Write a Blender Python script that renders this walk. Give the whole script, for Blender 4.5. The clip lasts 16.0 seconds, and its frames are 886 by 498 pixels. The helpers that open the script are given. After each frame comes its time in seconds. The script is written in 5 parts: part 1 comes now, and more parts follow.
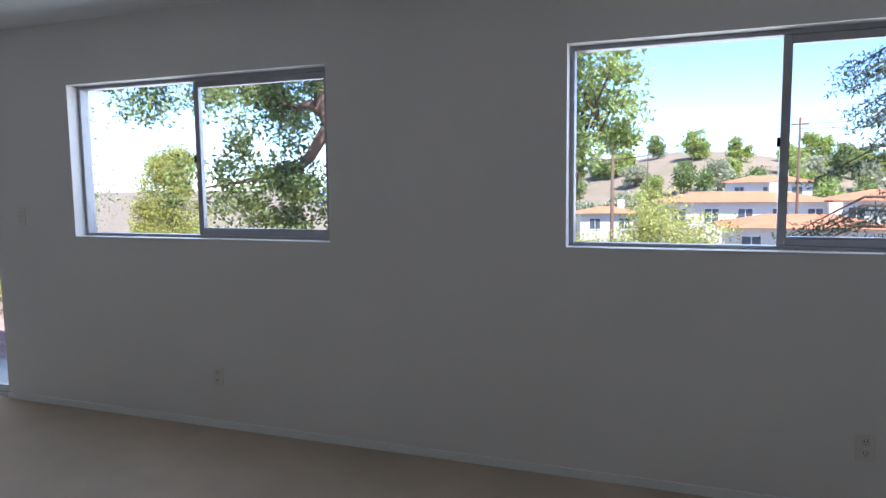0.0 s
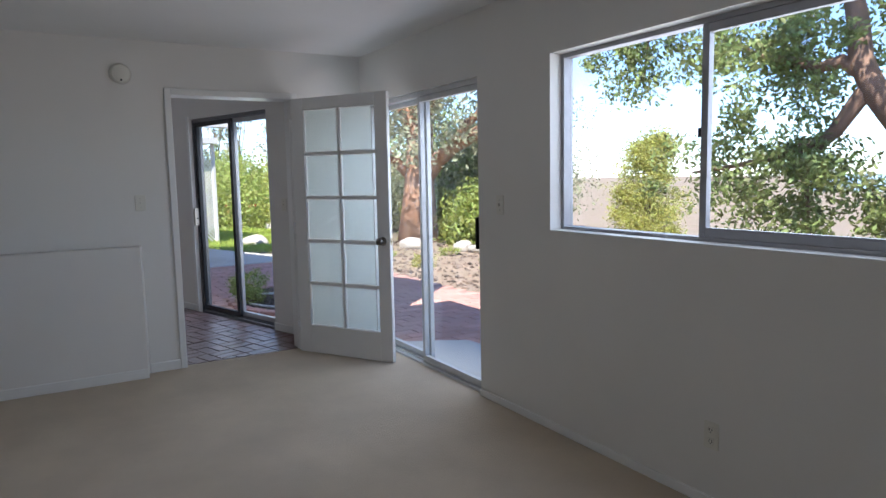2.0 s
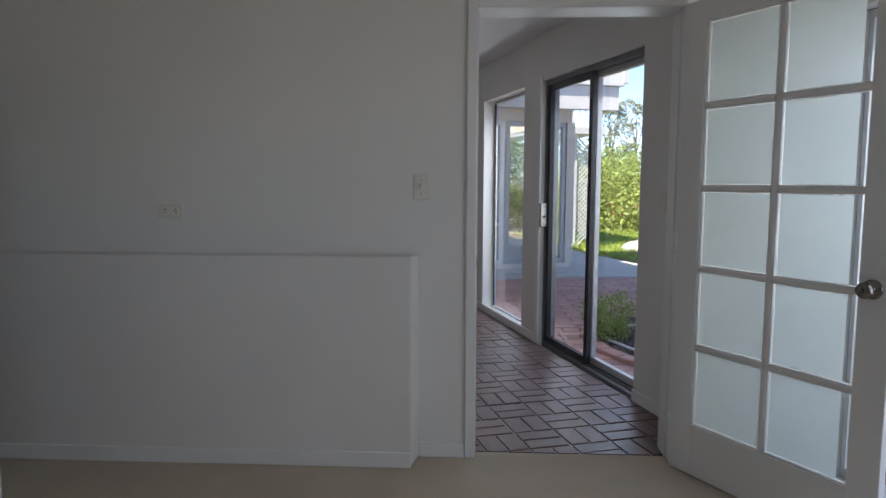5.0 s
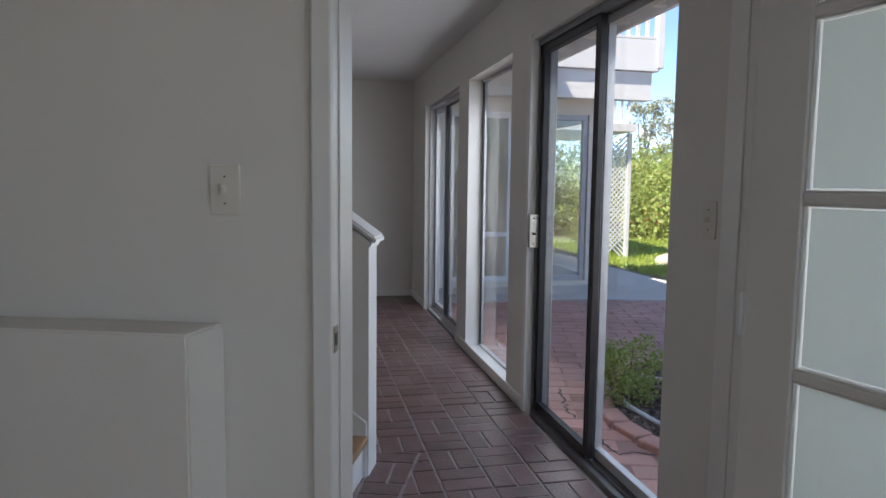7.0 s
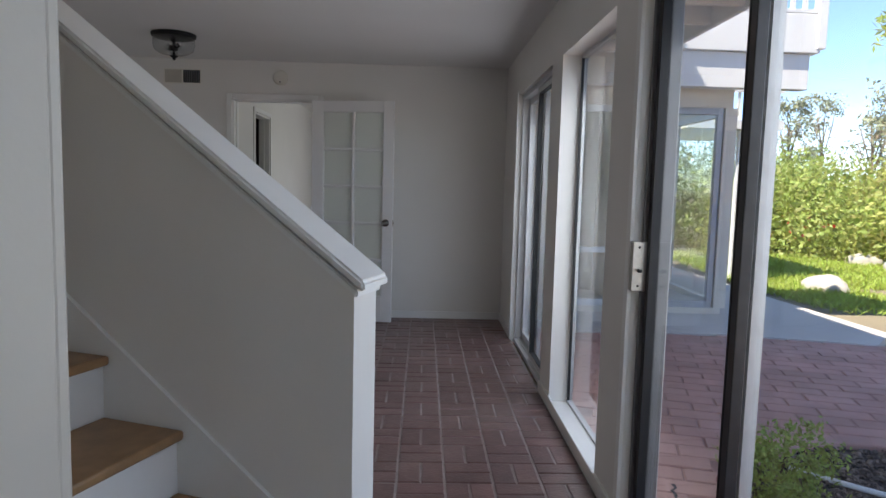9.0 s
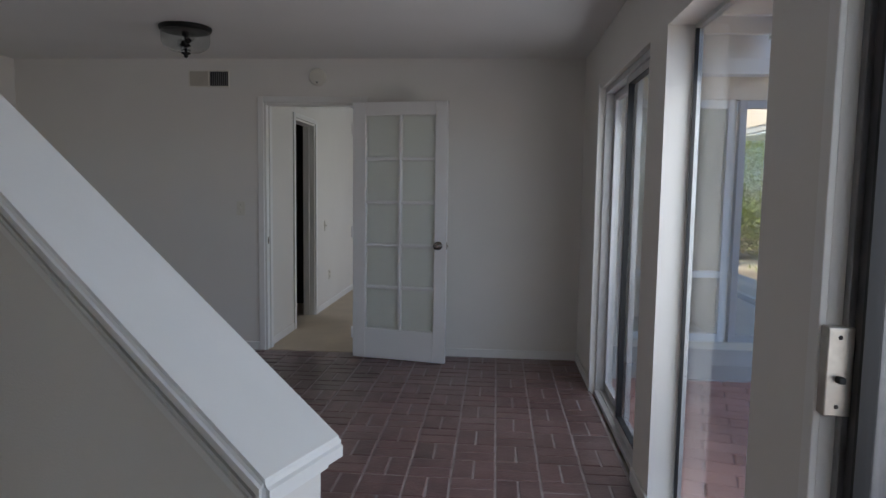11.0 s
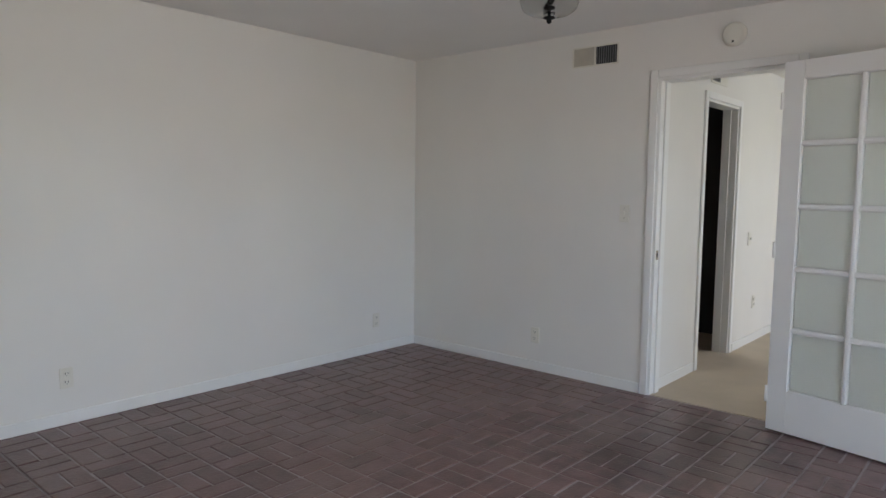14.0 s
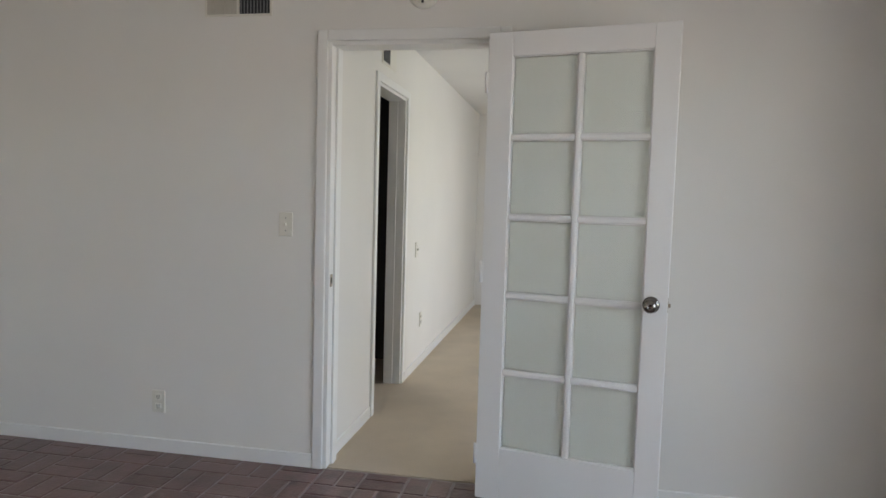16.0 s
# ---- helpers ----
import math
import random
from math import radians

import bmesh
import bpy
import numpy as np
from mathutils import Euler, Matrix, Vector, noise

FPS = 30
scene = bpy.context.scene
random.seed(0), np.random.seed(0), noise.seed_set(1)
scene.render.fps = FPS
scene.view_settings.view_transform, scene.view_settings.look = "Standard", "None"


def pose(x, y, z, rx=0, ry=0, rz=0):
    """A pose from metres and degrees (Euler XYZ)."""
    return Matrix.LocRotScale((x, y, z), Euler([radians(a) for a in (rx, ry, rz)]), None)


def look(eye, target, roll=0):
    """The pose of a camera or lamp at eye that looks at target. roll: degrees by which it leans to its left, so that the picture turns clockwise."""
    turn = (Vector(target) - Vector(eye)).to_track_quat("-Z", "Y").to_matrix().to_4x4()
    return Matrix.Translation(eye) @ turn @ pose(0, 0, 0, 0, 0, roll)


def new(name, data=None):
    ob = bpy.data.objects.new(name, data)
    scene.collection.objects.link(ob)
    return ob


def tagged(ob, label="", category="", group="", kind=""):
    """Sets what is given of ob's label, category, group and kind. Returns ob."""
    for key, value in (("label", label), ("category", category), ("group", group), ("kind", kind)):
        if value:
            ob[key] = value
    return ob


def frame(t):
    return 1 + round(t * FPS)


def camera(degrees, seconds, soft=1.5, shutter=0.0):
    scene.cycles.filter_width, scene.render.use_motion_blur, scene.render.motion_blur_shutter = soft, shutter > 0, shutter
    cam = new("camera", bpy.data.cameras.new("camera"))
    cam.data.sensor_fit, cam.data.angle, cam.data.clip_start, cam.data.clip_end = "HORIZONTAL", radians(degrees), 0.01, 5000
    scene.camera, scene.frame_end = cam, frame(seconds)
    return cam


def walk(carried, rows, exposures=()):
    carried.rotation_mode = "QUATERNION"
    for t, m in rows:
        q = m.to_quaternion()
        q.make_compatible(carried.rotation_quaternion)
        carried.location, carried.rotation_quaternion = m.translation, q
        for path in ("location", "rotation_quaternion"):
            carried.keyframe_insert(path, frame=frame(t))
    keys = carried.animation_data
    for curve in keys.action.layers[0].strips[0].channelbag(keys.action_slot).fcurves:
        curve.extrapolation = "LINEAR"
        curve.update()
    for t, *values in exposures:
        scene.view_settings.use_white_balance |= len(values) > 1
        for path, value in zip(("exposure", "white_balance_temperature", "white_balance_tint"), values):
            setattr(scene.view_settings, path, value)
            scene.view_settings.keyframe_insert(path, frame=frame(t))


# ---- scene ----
cam = camera(67.34, 16.0)
# seconds, x, y, z, tilt, lean, turn
ROWS = [
    (0.0, 0.133, 0.060, 1.393, 84.38, 0.65, 2.81),
    (0.5, 0.045, 0.266, 1.384, 84.16, 1.04, 16.47),
    (1.0, -0.098, 0.497, 1.397, 84.18, 0.66, 25.60),
    (1.5, -0.207, 0.772, 1.391, 84.00, 0.78, 32.52),
    (2.0, -0.395, 1.041, 1.389, 83.77, 1.15, 42.02),
    (2.5, -0.665, 1.267, 1.390, 83.81, 1.24, 53.27),
    (3.0, -0.918, 1.549, 1.375, 83.91, 1.39, 63.03),
    (3.5, -1.226, 1.743, 1.341, 84.11, 1.29, 70.64),
    (6.0, -2.968, 2.937, 1.236, 84.25, -0.40, 75.58),
    (6.5, -3.285, 3.125, 1.227, 84.34, -0.60, 75.99),
    (7.0, -3.618, 3.295, 1.262, 84.43, -0.68, 78.17),
    (7.5, -3.915, 3.381, 1.295, 84.52, -0.92, 79.60),
    (8.0, -4.166, 3.525, 1.290, 84.68, -1.00, 80.48),
    (8.5, -4.419, 3.658, 1.285, 84.55, -1.36, 85.24),
    (11.0, -5.681, 3.832, 1.367, 84.76, -0.86, 94.60),
    (11.5, -5.914, 3.910, 1.345, 84.98, 0.22, 104.95),
    (12.0, -6.120, 3.987, 1.340, 85.16, 0.79, 114.67),
    (12.5, -6.312, 3.906, 1.346, 85.25, 0.54, 124.12),
    (13.0, -6.471, 3.862, 1.347, 85.04, 0.23, 131.53),
    (13.5, -6.723, 3.887, 1.329, 85.14, -0.32, 133.13),
    (14.0, -6.940, 3.753, 1.319, 84.89, -0.68, 131.64),
    (14.5, -7.168, 3.571, 1.336, 85.11, -1.50, 123.87),
    (15.0, -7.493, 3.464, 1.326, 85.32, -1.73, 114.62),
    (15.5, -7.755, 3.251, 1.319, 85.53, -1.77, 107.28),
    (16.0, -8.021, 3.062, 1.316, 85.75, -1.62, 100.69),
]
EXPOSURES = [(0.0, 1.78, 5750, 15), (1.5, 1.74, 6000, 15), (3.5, 1.84, 6450, 15), (6.0, 1.58, 6500, 15), (7.5, 1.60, 6700, 14), (8.5, 1.68, 6700, 14), (11.0, 1.50, 6700, 14), (11.5, 1.98, 6900, 14), (12.0, 2.32, 7100, 13), (12.5, 2.55, 7150, 13), (13.8, 2.60, 7000, 13), (15.0, 2.65, 7200, 12), (16.0, 2.74, 7200, 12)]
walk(cam, [(t, pose(x, y, z, rx, ry, rz)) for t, x, y, z, rx, ry, rz in ROWS], EXPOSURES)

# ---- world, sun, daylight in the openings ----
SUN_EL, SUN_TO = radians(55), Vector((0.42, -0.91, 0))
world = bpy.data.worlds.new("sky")
scene.world = world
world.use_nodes = True
wn = world.node_tree
sky = wn.nodes.new("ShaderNodeTexSky")
sky.sky_type = "NISHITA"
sky.sun_disc = False
sky.sun_elevation = SUN_EL
sky.sun_rotation = math.atan2(SUN_TO.x, SUN_TO.y)
sky.air_density, sky.dust_density, sky.ozone_density = 0.62, 0.0, 4.0
wn.nodes["Background"].inputs["Strength"].default_value = 0.135
wn.links.new(sky.outputs[0], wn.nodes["Background"].inputs["Color"])
sun = bpy.data.lights.new("sun", "SUN")
sun.energy, sun.angle, sun.color = 3.7, radians(0.53), (1.0, 0.93, 0.82)
to_sun = SUN_TO.normalized() * math.cos(SUN_EL) + Vector((0, 0, math.sin(SUN_EL)))
new("sun", sun).matrix_world = look((0, 0, 30), Vector((0, 0, 30)) - to_sun)

TH = 17.43
DU = 0.048
RA = pose(0, 0, 0, 0, 0, -TH) @ pose(DU, 0.007, 0)          # the carpeted room stands at this angle to the hall
ONE = Matrix.Identity(4)
CEIL = 2.38
U0, V1, V0, U1 = -5.93, 3.147, -0.80, 1.75   # the carpeted room's walls
YH, XB, YL = 4.5, -11.0, -0.174              # hall: glazed side, end wall, far side


def window_light(name, m, width, height, power, color=(0.80, 0.90, 1.0)):
    """Daylight that an opening lets in: the lamp looks along the matrix's -z."""
    la = bpy.data.lights.new(name, "AREA")
    la.shape, la.size, la.size_y, la.energy, la.color = "RECTANGLE", width, height, power, color
    new(name, la).matrix_world = m


# local -z turned towards -y (into the rooms) and down, as the sky's light falls
INWARD = pose(0, 0, 0, -71, 0, 0)
SKYLIGHT = (0.82, 0.905, 1.0)
window_light("daylight_window_a", RA @ Matrix.Translation((-2.59, V1 + 0.28, 1.60)) @ INWARD, 1.7, 0.85, 3.9, SKYLIGHT)
window_light("daylight_window_b", RA @ Matrix.Translation((0.45, V1 + 0.28, 1.60)) @ INWARD, 1.7, 0.85, 3.7, SKYLIGHT)
window_light("daylight_slider_a", RA @ Matrix.Translation((-4.98, V1 + 0.36, 1.20)) @ INWARD, 1.5, 1.3, 4.7, SKYLIGHT)
window_light("daylight_slider_b", Matrix.Translation((-6.36, YH + 0.36, 1.20)) @ INWARD, 1.3, 1.3, 3.2, SKYLIGHT)
window_light("daylight_pane", Matrix.Translation((-7.94, YH + 0.36, 1.20)) @ INWARD, 0.95, 1.3, 4.2, SKYLIGHT)
window_light("daylight_slider_c", Matrix.Translation((-9.5, YH + 0.36, 1.20)) @ INWARD, 1.3, 1.3, 3.4, SKYLIGHT)
window_light("daylight_far_room", Matrix.Translation((-13.4, 4.86, 1.25)) @ INWARD, 2.4, 1.5, 6.8, SKYLIGHT)


# ---- materials ----
def mat(name, color, rough=0.6, metal=0.0, var=0.06, scale=6.0, fine=0.0, bump=0.0, bump_scale=150.0, dirt=None, dirt_scale=1.2, dirt_amount=0.0, rand=0.0, island=0.0, spec=0.5, world_space=False, stain=None):
    """Paint, plaster, wood, stone: a colour varied at two scales, an optional stain colour, relief, and a change from piece to piece."""
    m = bpy.data.materials.new(name)
    m.use_nodes = True
    nt = m.node_tree
    b = nt.nodes["Principled BSDF"]
    b.inputs["Roughness"].default_value, b.inputs["Metallic"].default_value = rough, metal
    b.inputs["Specular IOR Level"].default_value = spec
    tc = nt.nodes.new("ShaderNodeTexCoord")
    place = tc.outputs["Object"]
    if world_space:
        place = nt.nodes.new("ShaderNodeNewGeometry").outputs["Position"]
    n1 = nt.nodes.new("ShaderNodeTexNoise")
    n1.inputs["Scale"].default_value, n1.inputs["Detail"].default_value = scale, 5
    nt.links.new(place, n1.inputs["Vector"])
    hsv = nt.nodes.new("ShaderNodeHueSaturation")
    hsv.inputs["Color"].default_value = (*color, 1)
    mr = nt.nodes.new("ShaderNodeMapRange")
    mr.inputs["From Min"].default_value, mr.inputs["From Max"].default_value = 0.25, 0.75
    mr.inputs["To Min"].default_value, mr.inputs["To Max"].default_value = 1 - var, 1 + var
    nt.links.new(n1.outputs["Fac"], mr.inputs["Value"])
    value = mr.outputs[0]

    def times(v, src, lo, hi):
        r = nt.nodes.new("ShaderNodeMapRange")
        r.inputs["To Min"].default_value, r.inputs["To Max"].default_value = lo, hi
        nt.links.new(src, r.inputs["Value"])
        k = nt.nodes.new("ShaderNodeMath")
        k.operation = "MULTIPLY"
        nt.links.new(v, k.inputs[0])
        nt.links.new(r.outputs[0], k.inputs[1])
        return k.outputs[0]
    if fine:
        n2 = nt.nodes.new("ShaderNodeTexNoise")
        n2.inputs["Scale"].default_value, n2.inputs["Detail"].default_value = bump_scale, 2
        nt.links.new(place, n2.inputs["Vector"])
        value = times(value, n2.outputs["Fac"], 1 - fine, 1 + fine)
    if rand:
        oi = nt.nodes.new("ShaderNodeObjectInfo")
        value = times(value, oi.outputs["Random"], 1 - rand, 1 + rand)
    if island:
        ge = nt.nodes.new("ShaderNodeNewGeometry")
        value = times(value, ge.outputs["Random Per Island"], 1 - island, 1 + island)
    if stain:
        # a trodden-in dark patch: centre, radius
        far = nt.nodes.new("ShaderNodeVectorMath")
        far.operation = "DISTANCE"
        far.inputs[1].default_value = stain[0]
        nt.links.new(place, far.inputs[0])
        add = nt.nodes.new("ShaderNodeMath")
        add.operation = "MULTIPLY_ADD"
        add.inputs[1].default_value = 1.1
        nt.links.new(n1.outputs["Fac"], add.inputs[0])
        nt.links.new(far.outputs["Value"], add.inputs[2])
        edge = nt.nodes.new("ShaderNodeMapRange")
        edge.interpolation_type = "SMOOTHSTEP"
        edge.inputs["From Min"].default_value, edge.inputs["From Max"].default_value = stain[1] * 0.5 + 0.45, stain[1] + 0.65
        edge.inputs["To Min"].default_value, edge.inputs["To Max"].default_value = 0.55, 1.0
        nt.links.new(add.outputs[0], edge.inputs["Value"])
        k = nt.nodes.new("ShaderNodeMath")
        k.operation = "MULTIPLY"
        nt.links.new(value, k.inputs[0])
        nt.links.new(edge.outputs[0], k.inputs[1])
        value = k.outputs[0]
    nt.links.new(value, hsv.inputs["Value"])
    out = hsv.outputs["Color"]
    if dirt:
        n3 = nt.nodes.new("ShaderNodeTexNoise")
        n3.inputs["Scale"].default_value, n3.inputs["Detail"].default_value, n3.inputs["Roughness"].default_value = dirt_scale, 8, 0.65
        nt.links.new(place, n3.inputs["Vector"])
        r3 = nt.nodes.new("ShaderNodeMapRange")
        r3.inputs["From Min"].default_value, r3.inputs["From Max"].default_value = 0.45, 0.7
        r3.inputs["To Max"].default_value = dirt_amount
        nt.links.new(n3.outputs["Fac"], r3.inputs["Value"])
        mx = nt.nodes.new("ShaderNodeMix")
        mx.data_type = "RGBA"
        mx.inputs["B"].default_value = (*dirt, 1)
        nt.links.new(r3.outputs[0], mx.inputs["Factor"])
        nt.links.new(out, mx.inputs["A"])
        out = mx.outputs["Result"]
    nt.links.new(out, b.inputs["Base Color"])
    if bump:
        nb = nt.nodes.new("ShaderNodeTexNoise")
        nb.inputs["Scale"].default_value, nb.inputs["Detail"].default_value = bump_scale, 3
        nt.links.new(place, nb.inputs["Vector"])
        bp = nt.nodes.new("ShaderNodeBump")
        bp.inputs["Strength"].default_value, bp.inputs["Distance"].default_value = bump, 0.01
        nt.links.new(nb.outputs["Fac"], bp.inputs["Height"])
        nt.links.new(bp.outputs[0], b.inputs["Normal"])
    return m


def glass(name, tint=(0.97, 0.98, 0.97), gloss=0.02):
    """A thin pane: clear, with a mirror's gloss that grows towards grazing angles."""
    m = bpy.data.materials.new(name)
    m.use_nodes = True
    nt = m.node_tree
    nt.nodes.remove(nt.nodes["Principled BSDF"])
    tr, gl, fr, pw, ml, mx = (nt.nodes.new("ShaderNode" + k) for k in ("BsdfTransparent", "BsdfGlossy", "LayerWeight", "Math", "Math", "MixShader"))
    tr.inputs["Color"].default_value = (*tint, 1)
    gl.inputs["Roughness"].default_value = gloss
    pw.operation, ml.operation = "POWER", "MULTIPLY_ADD"
    pw.inputs[1].default_value, ml.inputs[1].default_value, ml.inputs[2].default_value = 5.0, 0.85, 0.035
    nt.links.new(fr.outputs["Facing"], pw.inputs[0])
    nt.links.new(pw.outputs[0], ml.inputs[0])
    nt.links.new(ml.outputs[0], mx.inputs[0])
    nt.links.new(tr.outputs[0], mx.inputs[1])
    nt.links.new(gl.outputs[0], mx.inputs[2])
    nt.links.new(mx.outputs[0], nt.nodes["Material Output"].inputs["Surface"])
    return m


def leafy(name, color, var=0.32, through_=0.42):
    """Leaves: matt, partly letting the light through, each a little different."""
    m = bpy.data.materials.new(name)
    m.use_nodes = True
    nt = m.node_tree
    b = nt.nodes["Principled BSDF"]
    b.inputs["Roughness"].default_value = 0.55
    ge, hsv, tl, mx, r, r2 = (nt.nodes.new("ShaderNode" + k) for k in ("NewGeometry", "HueSaturation", "BsdfTranslucent", "MixShader", "MapRange", "MapRange"))
    hsv.inputs["Color"].default_value = (*color, 1)
    r.inputs["To Min"].default_value, r.inputs["To Max"].default_value = 1 - var, 1 + var
    r2.inputs["To Min"].default_value, r2.inputs["To Max"].default_value = 0.475, 0.525
    nt.links.new(ge.outputs["Random Per Island"], r.inputs["Value"])
    nt.links.new(ge.outputs["Random Per Island"], r2.inputs["Value"])
    nt.links.new(r.outputs[0], hsv.inputs["Value"])
    nt.links.new(r2.outputs[0], hsv.inputs["Hue"])
    nt.links.new(hsv.outputs[0], b.inputs["Base Color"])
    nt.links.new(hsv.outputs[0], tl.inputs["Color"])
    mx.inputs[0].default_value = through_
    nt.links.new(b.outputs[0], mx.inputs[1])
    nt.links.new(tl.outputs[0], mx.inputs[2])
    nt.links.new(mx.outputs[0], nt.nodes["Material Output"].inputs["Surface"])
    return m


def film_material(name, share, color=(0.82, 0.85, 0.84)):
    """Milky film: lets daylight through, scattered."""
    m = bpy.data.materials.new(name)
    m.use_nodes = True
    nt = m.node_tree
    b = nt.nodes["Principled BSDF"]
    b.inputs["Base Color"].default_value = (*color, 1)
    b.inputs["Roughness"].default_value = 0.5
    tl, mx = nt.nodes.new("ShaderNodeBsdfTranslucent"), nt.nodes.new("ShaderNodeMixShader")
    tl.inputs["Color"].default_value = (0.86, 0.89, 0.88, 1)
    mx.inputs[0].default_value = share
    nt.links.new(b.outputs[0], mx.inputs[1])
    nt.links.new(tl.outputs[0], mx.inputs[2])
    nt.links.new(mx.outputs[0], nt.nodes["Material Output"].inputs["Surface"])
    return m


PAINT = mat("wall paint", (0.78, 0.755, 0.71), 0.75, var=0.025, scale=1.7, bump=0.12, bump_scale=260)
CEILING = mat("ceiling paint", (0.80, 0.785, 0.76), 0.85, var=0.03, scale=1.3, bump=0.25, bump_scale=120)
TRIM = mat("gloss white trim", (0.82, 0.81, 0.78), 0.35, var=0.02, scale=9, bump=0.03, bump_scale=60)
DOORP = mat("white door paint", (0.81, 0.80, 0.78), 0.38, var=0.02, scale=5, bump=0.04, bump_scale=90)
PLATE = mat("ivory plastic", (0.74, 0.71, 0.63), 0.35, var=0.02)
VENTPAINT = mat("grimy vent paint", (0.52, 0.48, 0.41), 0.5, var=0.1)
SLOT = mat("dark slot", (0.03, 0.03, 0.03), 0.6)
CARPET = mat("beige carpet", (0.60, 0.505, 0.39), 0.95, var=0.10, scale=2.2, fine=0.22, bump=0.5, bump_scale=420, dirt=(0.44, 0.37, 0.29), dirt_scale=0.9, dirt_amount=0.35, spec=0.1)
BRICK = mat("floor brick", (0.155, 0.088, 0.084), 0.34, var=0.26, scale=9, fine=0.12, bump=0.25, bump_scale=70, dirt=(0.28, 0.20, 0.18), dirt_scale=1.6, dirt_amount=0.5, rand=0.2, world_space=True, stain=((-10.25, 2.45, 0.0), 0.8))
BRICK_ISLAND = mat("floor brick joined", (0.155, 0.088, 0.084), 0.34, var=0.26, scale=9, fine=0.12, bump=0.25, bump_scale=70, dirt=(0.28, 0.20, 0.18), dirt_scale=1.6, dirt_amount=0.5, island=0.2, world_space=True, stain=((-10.25, 2.45, 0.0), 0.8))
GROUT = mat("pale grout", (0.36, 0.32, 0.31), 0.9, var=0.3, scale=12, bump=0.3, bump_scale=200, dirt=(0.19, 0.135, 0.12), dirt_scale=1.1, dirt_amount=0.6)
ALU = mat("mill aluminium", (0.60, 0.60, 0.60), 0.42, 0.22, var=0.08, scale=14)
# the latched door's backlit shade is in this grey; vent louvres share it
ALUDARK = mat("darkened aluminium", (0.20, 0.20, 0.205), 0.42, 0.3, var=0.15, scale=14)
# same aluminium again, backlit shade of the inner panel put into its colour
ALUSHADE = mat("near-black backlit aluminium", (0.06, 0.058, 0.06), 0.4, 0.4, var=0.2, scale=14)
# sliding windows' backlit shade is in this grey; one wing frame shares it
ALUWIN = mat("darkened window aluminium", (0.40, 0.40, 0.42), 0.45, 0.25, var=0.08, scale=14)
GASKET = mat("black gasket", (0.015, 0.015, 0.016), 0.6)
CHROME = mat("dark polished nickel", (0.20, 0.185, 0.17), 0.13, 1.0, var=0.03)
BRASS = mat("worn steel latch", (0.42, 0.36, 0.28), 0.35, 1.0, var=0.1, scale=40)
LATCH = mat("brushed latch steel", (0.58, 0.55, 0.50), 0.38, 0.7, var=0.12, scale=40)
BLACKMETAL = mat("matt black metal", (0.012, 0.011, 0.011), 0.45, 0.6)
GLASS = glass("window glass")
LAMPGLASS = glass("lamp glass", (0.93, 0.94, 0.94), 0.01)
FILM = film_material("frosted film", 0.66)
FILMB = film_material("milky film", 0.10, (0.90, 0.90, 0.85))
OAK = mat("varnished oak", (0.33, 0.19, 0.09), 0.4, var=0.2, scale=14, bump=0.05, bump_scale=60)
# the unlit closet's shade, put into the colour of its walls
CLOSETSHADE = mat("closet inside, shade in colour", (0.06, 0.055, 0.05), 0.9)
PATIO = mat("terracotta paving", (0.50, 0.27, 0.225), 0.7, var=0.18, scale=3, fine=0.14, bump=0.3, bump_scale=90, dirt=(0.50, 0.34, 0.29), dirt_scale=1.1, dirt_amount=0.5, rand=0.12, world_space=True)
PATIO_ISLAND = mat("terracotta paving joined", (0.50, 0.27, 0.225), 0.7, var=0.18, scale=3, fine=0.14, bump=0.3, bump_scale=90, dirt=(0.50, 0.34, 0.29), dirt_scale=1.1, dirt_amount=0.5, island=0.12, world_space=True)
JOINT = mat("dark paving joint", (0.33, 0.20, 0.17), 0.95, var=0.2, scale=10)
CONCRETE = mat("pale concrete", (0.60, 0.57, 0.53), 0.9, var=0.08, scale=2, fine=0.08, bump=0.2, bump_scale=120, dirt=(0.38, 0.35, 0.31), dirt_scale=1.0, dirt_amount=0.4)
DIRT = mat("dry soil", (0.27, 0.205, 0.155), 0.95, var=0.2, scale=0.7, fine=0.1, bump=0.12, bump_scale=18, dirt=(0.15, 0.155, 0.07), dirt_scale=0.07, dirt_amount=0.75)
SOIL = mat("dark bed soil", (0.075, 0.055, 0.045), 0.95, var=0.4, scale=14, fine=0.4, bump=0.8, bump_scale=40)
MULCH = mat("bark mulch", (0.17, 0.13, 0.105), 0.95, var=0.3, scale=20, island=0.75)
STONE = mat("white boulder", (0.44, 0.41, 0.37), 0.9, var=0.15, scale=4, bump=0.6, bump_scale=14)
STUCCO = mat("cream stucco", (0.74, 0.67, 0.57), 0.9, var=0.05, scale=2, bump=0.4, bump_scale=90)
WHITEWOOD = mat("white painted timber", (0.78, 0.78, 0.77), 0.6, var=0.04, scale=4)
ROOF = mat("red clay roof tiles", (0.50, 0.20, 0.10), 0.85, var=0.2, scale=1.2, bump=0.5, bump_scale=6, island=0.1)
FARWALL = mat("far white stucco", (0.66, 0.62, 0.57), 0.9, var=0.06, scale=0.6)
FARGLASS = mat("far window", (0.08, 0.10, 0.12), 0.15)
BARK = mat("peeling reddish bark", (0.36, 0.19, 0.115), 0.9, var=0.35, scale=5, fine=0.2, bump=0.9, bump_scale=9, dirt=(0.50, 0.38, 0.29), dirt_scale=2.5, dirt_amount=0.7)
BARKDARK = mat("grey brown bark", (0.13, 0.085, 0.06), 0.9, var=0.3, scale=6, bump=0.8, bump_scale=12)
